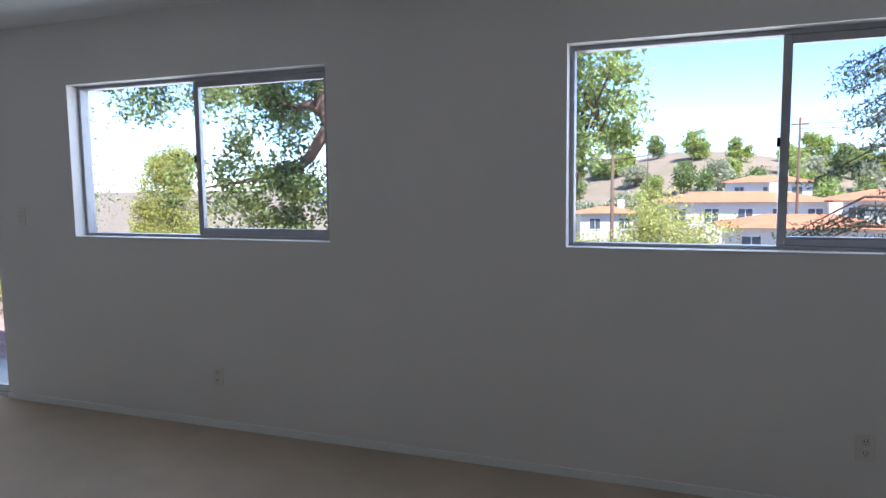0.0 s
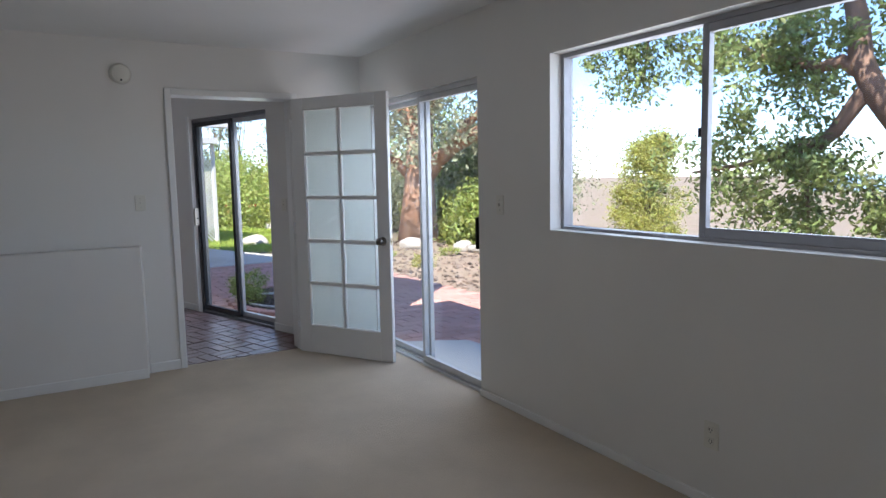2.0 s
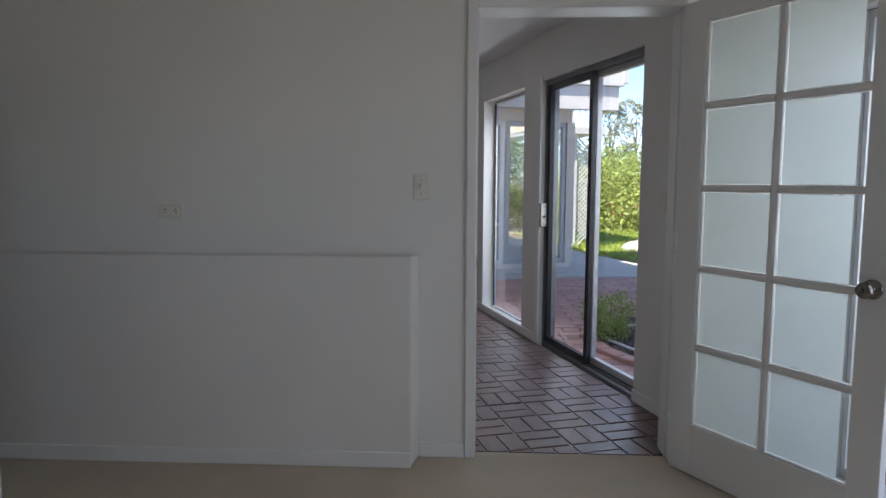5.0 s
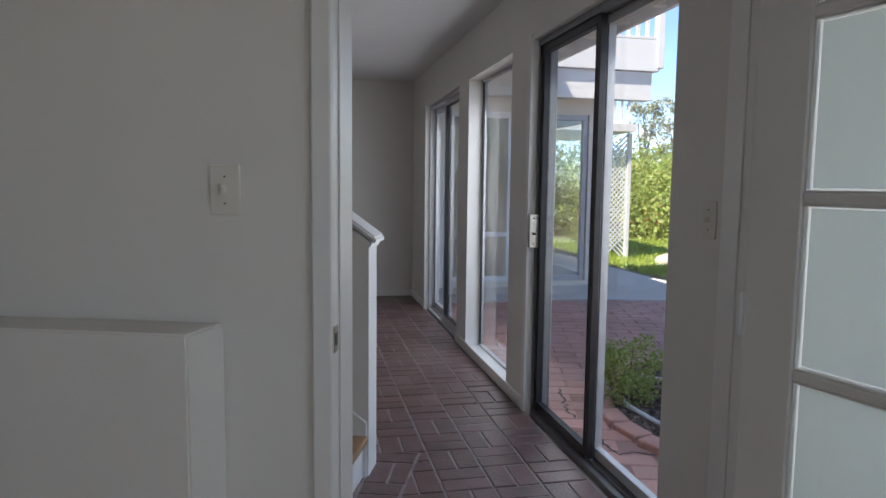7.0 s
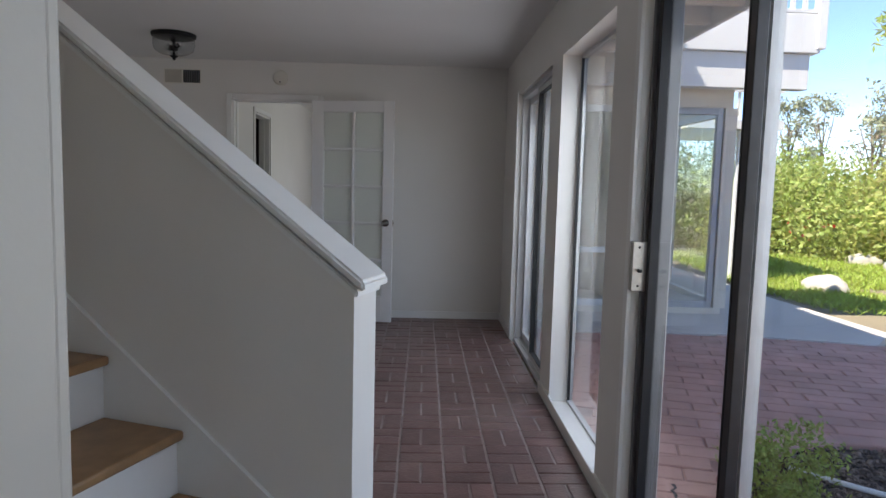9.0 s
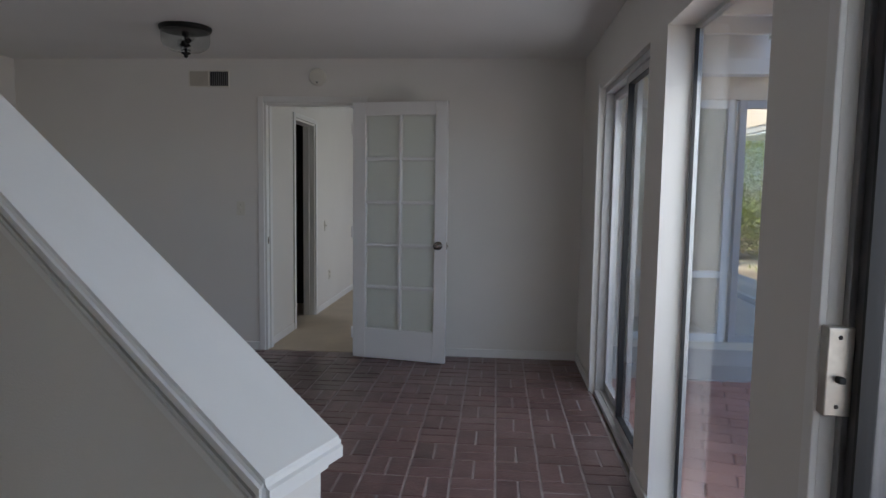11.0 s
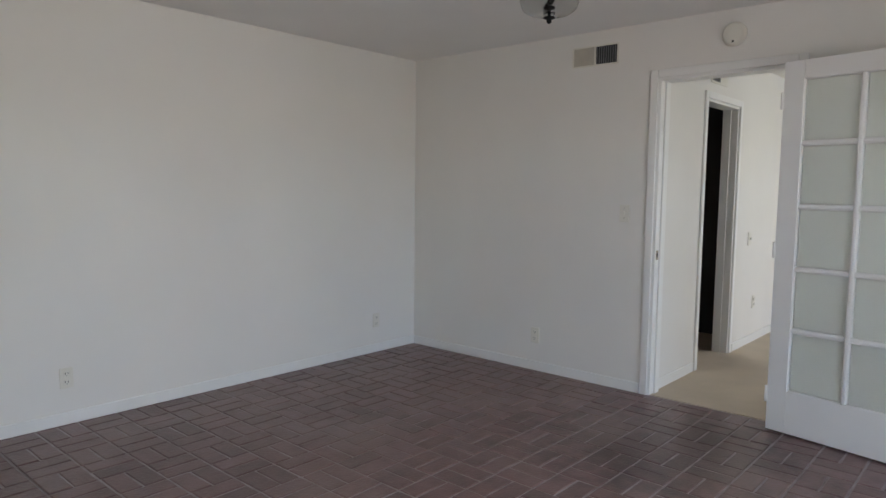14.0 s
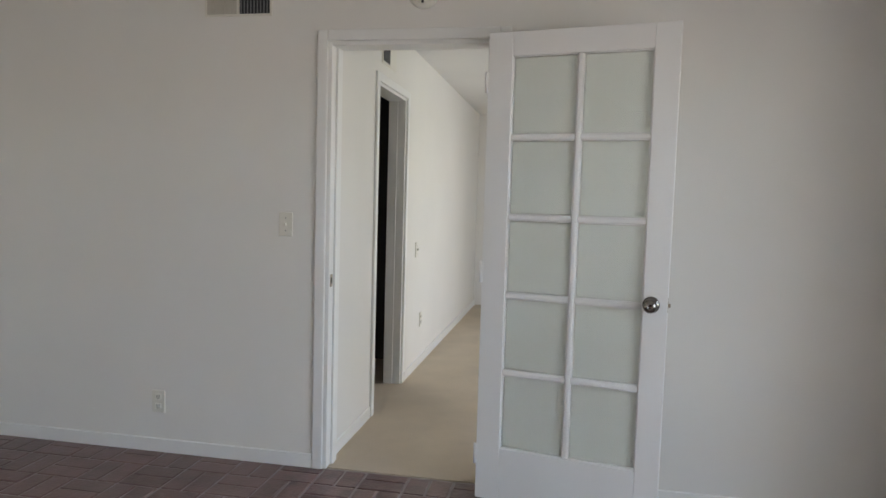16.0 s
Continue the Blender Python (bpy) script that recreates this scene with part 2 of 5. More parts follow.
BARKBROWN = mat("brown ridged bark", (0.22, 0.135, 0.095), 0.9, var=0.35, scale=6, bump=0.9, bump_scale=14)
LEAF = leafy("dark green leaves", (0.24, 0.29, 0.10), 0.55)
LEAFBRIGHT = leafy("yellow green leaves", (0.46, 0.46, 0.13))
LEAFGREY = leafy("grey green leaves", (0.38, 0.39, 0.25))
LEAFMID = leafy("mid green leaves", (0.36, 0.42, 0.11))
LEAFLIGHT = leafy("light green leaves", (0.37, 0.44, 0.15))
LEAFDARK = leafy("conifer needles", (0.035, 0.06, 0.032), 0.4, 0.1)
GRASS = leafy("lawn blades", (0.40, 0.50, 0.09), 0.4)
PALMTRUNK = mat("palm trunk", (0.28, 0.21, 0.15), 0.9, var=0.2, scale=5, bump=0.6, bump_scale=12)
FLOWER = leafy("red flowers", (0.5, 0.03, 0.03), 0.3)


# ---- mesh helpers ----
def bx(bm, x0, x1, y0, y1, z0, z1, bevel=0.0, m=None):
    """A box in bm, its edges rounded by bevel."""
    r = bmesh.ops.create_cube(bm, size=1)
    vs = r["verts"]
    t = Matrix.Translation(((x0 + x1) / 2, (y0 + y1) / 2, (z0 + z1) / 2)) @ Matrix.Diagonal((x1 - x0, y1 - y0, z1 - z0, 1))
    bmesh.ops.transform(bm, matrix=t, verts=vs)
    if bevel:
        es = list({e for v in vs for e in v.link_edges})
        g = bmesh.ops.bevel(bm, geom=es, offset=bevel, segments=2, affect="EDGES", profile=0.5)
        vs = list({v for f in g["faces"] for v in f.verts} | {v for v in vs if v.is_valid})
    if m is not None:
        bmesh.ops.transform(bm, matrix=m, verts=vs)
    return bm


def box(*a, **k):
    return bx(bmesh.new(), *a, **k)


def lathe(profile, seg=24, m=None, bm=None):
    """A turned shape about z from (radius, height) pairs."""
    bm = bm or bmesh.new()
    rings = []
    for r, z in profile:
        if r < 1e-6:
            rings.append([bm.verts.new((0, 0, z))])
        else:
            rings.append([bm.verts.new((r * math.cos(2 * math.pi * i / seg), r * math.sin(2 * math.pi * i / seg), z)) for i in range(seg)])
    for a, b in zip(rings, rings[1:]):
        for i in range(seg):
            j = (i + 1) % seg
            q = [a[i % len(a)], a[j % len(a)], b[j % len(b)], b[i % len(b)]]
            q = [v for n, v in enumerate(q) if v not in q[:n]]
            if len(q) > 2:
                f = bm.faces.new(q)
                f.smooth = True
    if m is not None:
        bmesh.ops.transform(bm, matrix=m, verts=[v for ring in rings for v in ring])
    return bm


def tube(points, radii, seg=8, bm=None):
    """A round limb along points, with its own radius at each."""
    bm = bm or bmesh.new()
    last = None
    pts = [Vector(p) for p in points]
    for i, p in enumerate(pts):
        d = (pts[min(i + 1, len(pts) - 1)] - pts[max(i - 1, 0)]).normalized()
        a = d.orthogonal().normalized() if abs(d.z) > 0.9 else d.cross(Vector((0, 0, 1))).normalized()
        b = d.cross(a)
        ring = [bm.verts.new(p + radii[i] * (math.cos(2 * math.pi * k / seg) * a + math.sin(2 * math.pi * k / seg) * b)) for k in range(seg)]
        if last:
            for k in range(seg):
                f = bm.faces.new((last[k], last[(k + 1) % seg], ring[(k + 1) % seg], ring[k]))
                f.smooth = True
        else:
            bm.faces.new(ring)
        last = ring
    bm.faces.new(last)
    return bm


def solid(name, bm, material):
    bmesh.ops.recalc_face_normals(bm, faces=bm.faces)
    me = bpy.data.meshes.new(name)
    bm.to_mesh(me)
    bm.free()
    me.materials.append(material)
    return me


def part(name, bm, material, parent, label=""):
    """ONE mesh object under a thing or under a part."""
    ob = new(name, solid(name, bm, material))
    ob.parent = parent
    return tagged(ob, label)


def thing(name, m, label, category, group="", kind=""):
    """A thing made of parts: an Empty at its base."""
    ob = new(name)
    ob.empty_display_size = 0.1
    ob.matrix_world = m
    return tagged(ob, label, category, group, kind)


def single(name, bm, material, m, label, category, group="", kind=""):
    ob = new(name, solid(name, bm, material))
    ob.matrix_world = m
    return tagged(ob, label, category, group, kind)


def structure(name, bm, material, m=ONE, label=""):
    return tagged(single(name, bm, material, m, label, ""), kind="structure")


def wall(name, m, a0, a1, depth, holes=(), z0=-0.02, z1=CEIL, label="white painted plaster wall", material=None):
    """A wall along local x from a0 to a1, from y = 0 (the room's face) back to y = depth, with holes (x0, x1, z0, z1) right through it."""
    xs = sorted({a0, a1, *(h[0] for h in holes), *(h[1] for h in holes)})
    zs = sorted({z0, z1, *(h[2] for h in holes), *(h[3] for h in holes)})
    xs, zs = [x for x in xs if a0 <= x <= a1], [z for z in zs if z0 <= z <= z1]
    full = {(i, k): not any(h[0] < (xs[i] + xs[i + 1]) / 2 < h[1] and h[2] < (zs[k] + zs[k + 1]) / 2 < h[3] for h in holes)
            for i in range(len(xs) - 1) for k in range(len(zs) - 1)}
    bm, made = bmesh.new(), {}

    def v(x, y, z):
        if (x, y, z) not in made:
            made[x, y, z] = bm.verts.new((x, y, z))
        return made[x, y, z]
    for (i, k), there in full.items():
        if not there:
            continue
        x, X, z, Z = xs[i], xs[i + 1], zs[k], zs[k + 1]
        bm.faces.new([v(x, 0, z), v(X, 0, z), v(X, 0, Z), v(x, 0, Z)])
        bm.faces.new([v(x, depth, z), v(x, depth, Z), v(X, depth, Z), v(X, depth, z)])
        for (di, dk), q in {(-1, 0): ((x, z), (x, Z)), (1, 0): ((X, z), (X, Z)), (0, -1): ((x, z), (X, z)), (0, 1): ((x, Z), (X, Z))}.items():
            if not full.get((i + di, k + dk), False):
                (p, r), (s, t) = q
                bm.faces.new([v(p, 0, r), v(s, 0, t), v(s, depth, t), v(p, depth, r)])
    return structure(name, bm, material or PAINT, m, label)


def baseboard(name, m, spans, h=0.07, t=0.013):
    """Skirting on a wall's face (local y = 0, the room lies at -y)."""
    bm = bmesh.new()
    for a, b in spans:
        bx(bm, a, b, -t, 0.001, 0.0, h, 0.004)
    return structure(name, bm, TRIM, m, "white painted skirting board")


# ---- the large structure ----
def at_a(u, v, z=0.0, turn=0.0):
    return RA @ pose(u, v, z, 0, 0, turn)


# carpeted room: window wall, door wall, and the two walls behind the camera
WIN1, WIN2, HEAD, SILL = (-3.487, -1.703), (-0.466, 1.33), 2.01, 1.09
SLID = (-5.80, -4.17, -0.02, 1.99)
wall("wall_north", RA @ pose(0, V1, 0), U0 - 0.12, U1 + 0.12, 0.14,
     [(WIN1[0], WIN1[1], SILL, HEAD), (WIN2[0], WIN2[1], SILL, HEAD), SLID])
DOOR_A = (1.650, 2.570, -0.02, 2.03)     # v along the door wall
wall("wall_west", RA @ pose(U0, 0, 0, 0, 0, 90), V0 - 0.12, V1, 0.165, [DOOR_A])
wall("wall_south", RA @ pose(0, V0, 0, 0, 0, 180), -U1 - 0.12, -U0, 0.12, [(4.98, 5.80, -0.02, 2.03)])
wall("wall_east", RA @ pose(U1, 0, 0, 0, 0, -90), -V1, -V0, 0.12)
bm = box(U0 - 0.06, U1 + 0.1, V0 - 0.1, V1 + 0.02, -0.06, 0.0)
structure("floor_carpet", bm, CARPET, RA, "beige wall-to-wall cut pile carpet")
structure("ceiling_room", box(U0 - 0.06, U1 + 0.1, V0 - 0.1, V1 + 0.1, CEIL, CEIL + 0.1), CEILING, RA, "white textured plaster ceiling")
# the low furred-out panel of the door wall, with its flat top
bm = bmesh.new()
foot = [bm.verts.new(q) for q in ((V0, 0.001, 0), (V0, -0.126, 0), (1.385, -0.126, 0), (1.412, 0.001, 0))]
up = bmesh.ops.extrude_face_region(bm, geom=[bm.faces.new(foot)])
bmesh.ops.translate(bm, vec=(0, 0, 0.940), verts=[q for q in up["geom"] if isinstance(q, bmesh.types.BMVert)])
bmesh.ops.recalc_face_normals(bm, faces=bm.faces)
bmesh.ops.bevel(bm, geom=list(bm.edges), offset=0.005, segments=2, affect="EDGES")
structure("wall_ledge", bm, PAINT, RA @ pose(U0, 0, 0, 0, 0, 90), "low white plaster ledge along the wall")
baseboard("baseboard_north", RA @ pose(0, V1, 0), [(-4.17, U1), (U0, SLID[0])], 0.045)
baseboard("baseboard_west", RA @ pose(U0, 0, 0, 0, 0, 90), [(1.412, 1.621), (2.60, V1)])
baseboard("baseboard_ledge", RA @ pose(U0 + 0.126, 0, 0, 0, 0, 90), [(V0, 1.388)])
baseboard("baseboard_south", RA @ pose(0, V0, 0, 0, 0, 180), [(-U1, 4.91), (5.87, -U0 - 0.14)])

# hall with the brick floor
S2, FIX, S3 = (-7.06, -5.65), (-8.47, -7.425), (-10.18, -8.78)
HHEAD = 2.03
wall("wall_glazed", pose(0, YH, 0), XB - 0.12, -4.93, 0.14,
     [(*S2, -0.02, HHEAD), (*FIX, 0.03, HHEAD), (*S3, -0.02, HHEAD)])
DOOR_B = (1.942, 2.738, -0.02, 2.03)
wall("wall_end", pose(XB, 0, 0, 0, 0, 90), YL - 0.12, YH, 0.12, [DOOR_B])
wall("wall_far", pose(0, YL, 0, 0, 0, 180), 6.3, -XB, 0.12)
structure("floor_hall", box(XB - 0.02, -4.55, YL - 0.02, YH + 0.0, -0.08, -0.0025), GROUT, ONE, "pale grout bed of a brick floor")
structure("ceiling_hall", box(XB - 0.06, -4.62, YL - 0.06, YH + 0.1, CEIL + 0.001, CEIL + 0.1), CEILING, ONE, "white plaster ceiling")
baseboard("baseboard_end", pose(XB, 0, 0, 0, 0, 90), [(YL, 1.89), (2.79, YH)])
baseboard("baseboard_far", pose(0, YL, 0, 0, 0, 180), [(7.92, -XB)])
baseboard("baseboard_glazed", pose(0, YH, 0), [(XB, S3[0]), (S3[1], FIX[0]), (FIX[0], FIX[1]), (FIX[1], S2[0] - 0.05), (S2[1], -4.97)])
# small room behind the carpeted room's flush door
structure("bath_shell", box(-6.05, -4.7, V0 - 1.3, V0 - 1.2, -0.02, CEIL), PAINT, RA, "white plaster wall")
structure("bath_floor", box(-6.05, -4.7, V0 - 1.2, V0 - 0.1, -0.06, -0.004), CARPET, RA, "beige carpet")
structure("bath_top", box(-6.05, -4.7, V0 - 1.2, V0 - 0.12, CEIL, CEIL + 0.1), CEILING, RA, "white plaster ceiling")
structure("bath_side", box(-4.7, -4.58, V0 - 1.3, V0 - 0.12, -0.02, CEIL), PAINT, RA, "white plaster wall")

# stairs: half wall with its sloping cap, skirting, steps; they stand at an angle of their own
RS = pose(-6.518, 3.633, 0, 0, 0, -20.0)
SLOPE, TIP = 0.708, 1.046


def upright(prof, x0, x1):
    """A plate between x0 and x1 with the outline prof in y and z."""
    bm = bmesh.new()
    f0 = [bm.verts.new((x0, y, z)) for y, z in prof]
    f1 = [bm.verts.new((x1, y, z)) for y, z in prof]
    bm.faces.new(f0)
    bm.faces.new(list(reversed(f1)))
    for i in range(len(prof)):
        j = (i + 1) % len(prof)
        bm.faces.new((f0[i], f0[j], f1[j], f1[i]))
    return bm


yt = -(CEIL - TIP + 0.030) / SLOPE
structure("wall_stair", upright([(-0.022, 0.0), (-0.022, TIP - 0.026), (yt, CEIL), (-4.10, CEIL), (-4.10, 0.0)], 0.012, 0.150), PAINT, RS, "white plaster stair wall, half high with a sloping top")
cap = thing("stair_cap", RS, "white painted sloping cap on the stair's half wall", "handrail")
y1 = -(CEIL - TIP) / SLOPE
bm = upright([(0.010, TIP - 0.037), (0.010, TIP - 0.007), (y1, CEIL - 0.002), (y1, CEIL - 0.032)], 0.0, 0.162)
bmesh.ops.bevel(bm, geom=list(bm.edges), offset=0.008, segments=3, affect="EDGES")
part("cap_board", bm, TRIM, cap)
bm = upright([(-0.011, TIP - 0.052), (-0.011, TIP - 0.031), (y1, CEIL - 0.035), (y1, CEIL - 0.056)], 0.006, 0.156)
bmesh.ops.bevel(bm, geom=list(bm.edges), offset=0.004, segments=2, affect="EDGES")
part("moulding", bm, TRIM, cap)
structure("stair_skirt", upright([(-0.03, 0.0), (-0.03, 0.245), (-2.6, 0.245 + 2.57 * 0.72), (-2.6, 0.0)], 0.149, 0.164), TRIM, RS, "white stair skirting board")
baseboard("baseboard_stair", RS @ pose(0.012, 0, 0, 0, 0, -90), [(0.024, 2.98), (3.86, 4.08)])
stairs = thing("staircase", RS, "white risers and varnished oak treads of a closed stair", "stairs")


def wall_back(y):
    """Local x of the back of the carpeted room's door wall at local y."""
    p = RS @ Vector((0, y, 0))
    u = p.x * math.cos(radians(TH)) - p.y * math.sin(radians(TH))
    return (U0 + DU - 0.168 - u) / math.cos(radians(20.0 - TH))


RUN, RISE = 0.265, 0.190
for i in range(11):
    y = -0.045 - RUN * i
    e = min(wall_back(y - RUN), wall_back(y + 0.03)) - 0.004
    part("riser", box(0.164, e, y - RUN + 0.004, y, 0.0 if i == 0 else RISE * i - 0.02, RISE * (i + 1) - 0.03), TRIM, stairs)
    part("tread", box(0.165, e - 0.002, y - RUN, y + 0.028, RISE * (i + 1) - 0.03, RISE * (i + 1), 0.009), OAK, stairs)
rx = wall_back(-0.12) - 0.085
rail = thing("handrail", RS @ pose(rx, -0.02, 0.99), "white painted wooden handrail with a rounded end", "handrail")
part("rail", tube([(0, 0.045, 0.0), (0, 0.02, 0.004), (0, -0.02, 0.022), (0, -0.06, 0.05), (-0.05, -1.2, 0.86)], [0.006, 0.020, 0.024, 0.024, 0.024], 14), TRIM, rail)
part("bracket", tube([(0, -0.2, 0.13), (0.045, -0.2, 0.09), (0.085, -0.2, 0.09)], [0.012, 0.012, 0.02], 8), CHROME, rail)

# room beyond the end wall
RC = 1.935
wall("wall_passage", pose(0, RC, 0, 0, 0, 180), 11.12, 16.4, 0.12, [(11.84, 12.54, -0.02, 2.0)])
structure("floor_far_room", box(-16.4, XB - 0.015, RC - 0.13, 4.5, -0.06, 0.004), CARPET, ONE, "beige wall-to-wall carpet")
structure("ceiling_far_room", box(-16.4, XB - 0.06, RC - 0.1, 4.6, CEIL + 0.002, CEIL + 0.1), CEILING, ONE, "white plaster ceiling")
wall("wall_far_room", pose(-16.3, 0, 0, 0, 0, 90), RC, 4.5, 0.12)
wall("wall_far_room_window", pose(0, 4.5, 0), -16.3, XB - 0.12, 0.14, [(-14.6, -12.2, 0.3, 2.05)])
baseboard("baseboard_passage", pose(0, RC, 0, 0, 0, 180), [(11.12, 11.77), (12.61, 16.3)])
# closet walls and ceiling coloured near black in place of shade
structure("closet_dark", box(-13.2, -11.3, 0.9, 0.98, -0.02, CEIL), CLOSETSHADE, ONE, "closet wall coloured near black for shade")
structure("closet_dark_floor", box(-13.2, -11.3, 0.98, RC - 0.12, -0.06, 0.003), CARPET, ONE, "beige carpet")
structure("closet_dark_side", box(-13.32, -13.2, 0.9, RC - 0.12, -0.02, CEIL), CLOSETSHADE, ONE, "closet wall coloured near black for shade")
structure("closet_dark_top", box(-13.2, -11.3, 0.9, RC - 0.12, CEIL, CEIL + 0.1), CLOSETSHADE, ONE, "closet ceiling coloured near black for shade")
rod = thing("closet_rod", pose(-12.25, 1.35, 1.72), "pale metal clothes rod across a dark closet", "rod")
part("bar", tube([(-0.95, 0, 0), (0.95, 0, 0)], [0.016, 0.016], 10), ALU, rod)

# upper storey and roofs, which cast the shade round the house
structure("upper_storey_low", box(-8.597, -4.9, -6.0, YH + 0.098, CEIL + 0.12, 4.85), STUCCO, ONE, "cream stucco upper storey, lower part")
structure("upper_storey", box(-16.4, -8.6, -6.0, YH + 0.10, CEIL + 0.12, 5.5), STUCCO, ONE, "cream stucco upper storey")
structure("roof_room", box(U0 - 0.1, U1 + 0.4, V0 - 0.5, V1 + 0.24, CEIL + 0.12, CEIL + 0.32), WHITEWOOD, RA, "flat roof with a shallow eave")


# ---- doors and their casings ----
def casing(name, m, a0, a1, head, depth, both=True, w=0.050, lap=0.0, rebate=0.45, lip=0.012):
    """Casing round an opening, lapping onto the jamb lining that goes through the wall, with a stop behind a rebate. Local x along the wall, room at -y."""
    ob = thing(name, m, "white painted moulded door casing", "door frame", kind="structure")
    for y0, y1 in ((-0.016, 0.002),) + (((depth - 0.002, depth + 0.016),) if both else ()):
        for x0, x1, z0, z1 in ((a0 - w + lap, a0 + lap, 0, head + w - lap), (a1 - lap, a1 + w - lap, 0, head + w - lap), (a0 + lap, a1 - lap, head - lap, head + w - lap)):
            part("casing_board", box(x0, x1, y0, y1, z0, z1, 0.005), TRIM, ob)
    part("jamb", box(a0 - 0.001, a0 + 0.018, 0.0, depth, 0, head, 0.002), TRIM, ob)
    part("jamb", box(a1 - 0.018, a1 + 0.001, 0.0, depth, 0, head, 0.002), TRIM, ob)
    part("jamb_head", box(a0 + 0.018, a1 - 0.018, 0.0, depth, head - 0.018, head + 0.001, 0.002), TRIM, ob)
    part("stop", box(a0 + 0.018, a0 + 0.018 + lip, depth * rebate, depth - 0.003, 0, head - 0.018, 0.003), TRIM, ob)
    part("stop", box(a1 - 0.018 - lip, a1 - 0.018, depth * rebate, depth - 0.003, 0, head - 0.018, 0.002), TRIM, ob)
    return ob


KNOB = [(0.0, 0.0), (0.033, 0.0), (0.033, 0.004), (0.027, 0.008), (0.013, 0.011), (0.011, 0.026), (0.018, 0.032), (0.026, 0.040), (0.0275, 0.050), (0.024, 0.060), (0.012, 0.066), (0.009, 0.0665), (0.0085, 0.064), (0.0, 0.064)]


def knob(parent, x, z, thick, material=None):
    """A round knob on each face of a leaf that is thick metres thick."""
    for sign in (-1, 1):
        m = Matrix.Translation((x, 0 if sign < 0 else thick, z)) @ Matrix.Rotation(radians(90 * (1 if sign < 0 else -1)), 4, "X")
        part("knob", lathe(KNOB, 28, m), material or CHROME, parent, "dark polished nickel door knob")


def hinge(parent, z, x=0.0):
    bmm = lathe([(0, -0.045), (0.006, -0.045), (0.006, 0.045), (0, 0.045)], 10, Matrix.Translation((x + (0.004 if x else -0.004), -0.006, z)))
    bx(bmm, x - 0.005 if x else 0.0, x if x else 0.005, -0.0025, 0.001, z - 0.044, z + 0.044)
    part("hinge", bmm, DOORP, parent, "painted steel butt hinge")


def french_door(name, m, width, label, sheet=False, height=2.005, top=0.105, bot=0.205, L=0.092, R=0.108):
    """Ten-light glazed door. Local x from the hinge to the lock edge, y through its thickness."""
    T = 0.036
    ob = thing(name, m, label, "door")
    g0, g1, z0, z1 = L, width - R, bot, height - top
    part("stile", box(0, L, 0, T, 0, height, 0.003), DOORP, ob)
    part("stile", box(width - R, width, 0, T, 0, height, 0.003), DOORP, ob)
    part("rail", box(L, width - R, 0.0005, T - 0.0005, height - top, height - 0.0005, 0.002), DOORP, ob)
    part("rail", box(L, width - R, 0.0005, T - 0.0005, 0.0005, bot, 0.002), DOORP, ob)
    half = 0.011
    cx = (g0 + g1) / 2

    def bar(x0, x1, za, zb):
        bmm = box(x0, x1, 0.003, T - 0.003, za, zb, 0.005)
        part("muntin", bmm, DOORP, ob)
    bar(cx - half, cx + half, z0, z1)
    step = (z1 - z0) / 5
    for k in range(1, 5):
        for xa, xb in ((g0, cx - half), (cx + half, g1)):
            bar(xa, xb, z0 + k * step - half, z0 + k * step + half)
    for k in range(5):
        za, zb = z0 + k * step + (half if k else 0), z0 + (k + 1) * step - (half if k < 4 else 0)
        for xa, xb in ((g0, cx - half), (cx + half, g1)):
            bead = box(xa, xa + 0.004, 0.007, T - 0.007, za, zb, 0.001)
            bx(bead, xb - 0.004, xb, 0.007, T - 0.007, za, zb, 0.001)
            bx(bead, xa + 0.004, xb - 0.004, 0.007, T - 0.007, za, za + 0.004, 0.001)
            bx(bead, xa + 0.004, xb - 0.004, 0.007, T - 0.007, zb - 0.004, zb, 0.001)
            part("bead", bead, DOORP, ob)
            p = part("pane", box(xa + 0.003, xb - 0.003, 0.0160, 0.0195, za + 0.003, zb - 0.003), GLASS, ob)
            p.visible_shadow = False
            end = min(xb - 0.008, g1 - 0.045) if sheet else xb - 0.008
            part("film", box(xa + 0.008, end, 0.0205, 0.0212, za + 0.008, zb - 0.008), FILM if sheet else FILMB, p, "milky white film on the pane")
    knob(ob, width - 0.062, 0.915, T)
    part("latch_plate", box(width - 0.0005, width + 0.0015, 0.006, T - 0.006, 0.887, 0.943, 0.0006), BRASS, ob)
    part("latch_bolt", box(width, width + 0.011, 0.012, 0.024, 0.907, 0.923, 0.003), BRASS, ob)
    for z in (0.2, 1.0, 1.8):
        hinge(ob, z)
    return ob


def flush_door(name, m, width, label, height=2.0, T=0.036, flip=False):
    ob = thing(name, m, label, "door")
    part("slab", box(0, width, 0, T, 0, height, 0.003), DOORP, ob)
    knob(ob, 0.052 if flip else width - 0.052, 0.90, T)
    if not flip:
        part("latch_plate", box(width - 0.0005, width + 0.0015, 0.006, T - 0.006, 0.872, 0.928, 0.0006), BRASS, ob)
        part("latch_bolt", box(width, width + 0.010, 0.012, 0.024, 0.893, 0.908, 0.003), BRASS, ob)
    for z in (0.2, 1.0, 1.8):
        hinge(ob, z, width if flip else 0.0)
    return ob


casing("door_frame_room", RA @ pose(U0, 0, 0, 0, 0, 90), DOOR_A[0], DOOR_A[1], DOOR_A[3], 0.165, True, 0.046, 0.018, 0.27, 0.005)
casing("door_frame_end", pose(XB, 0, 0, 0, 0, 90), DOOR_B[0], DOOR_B[1], DOOR_B[3], 0.12)
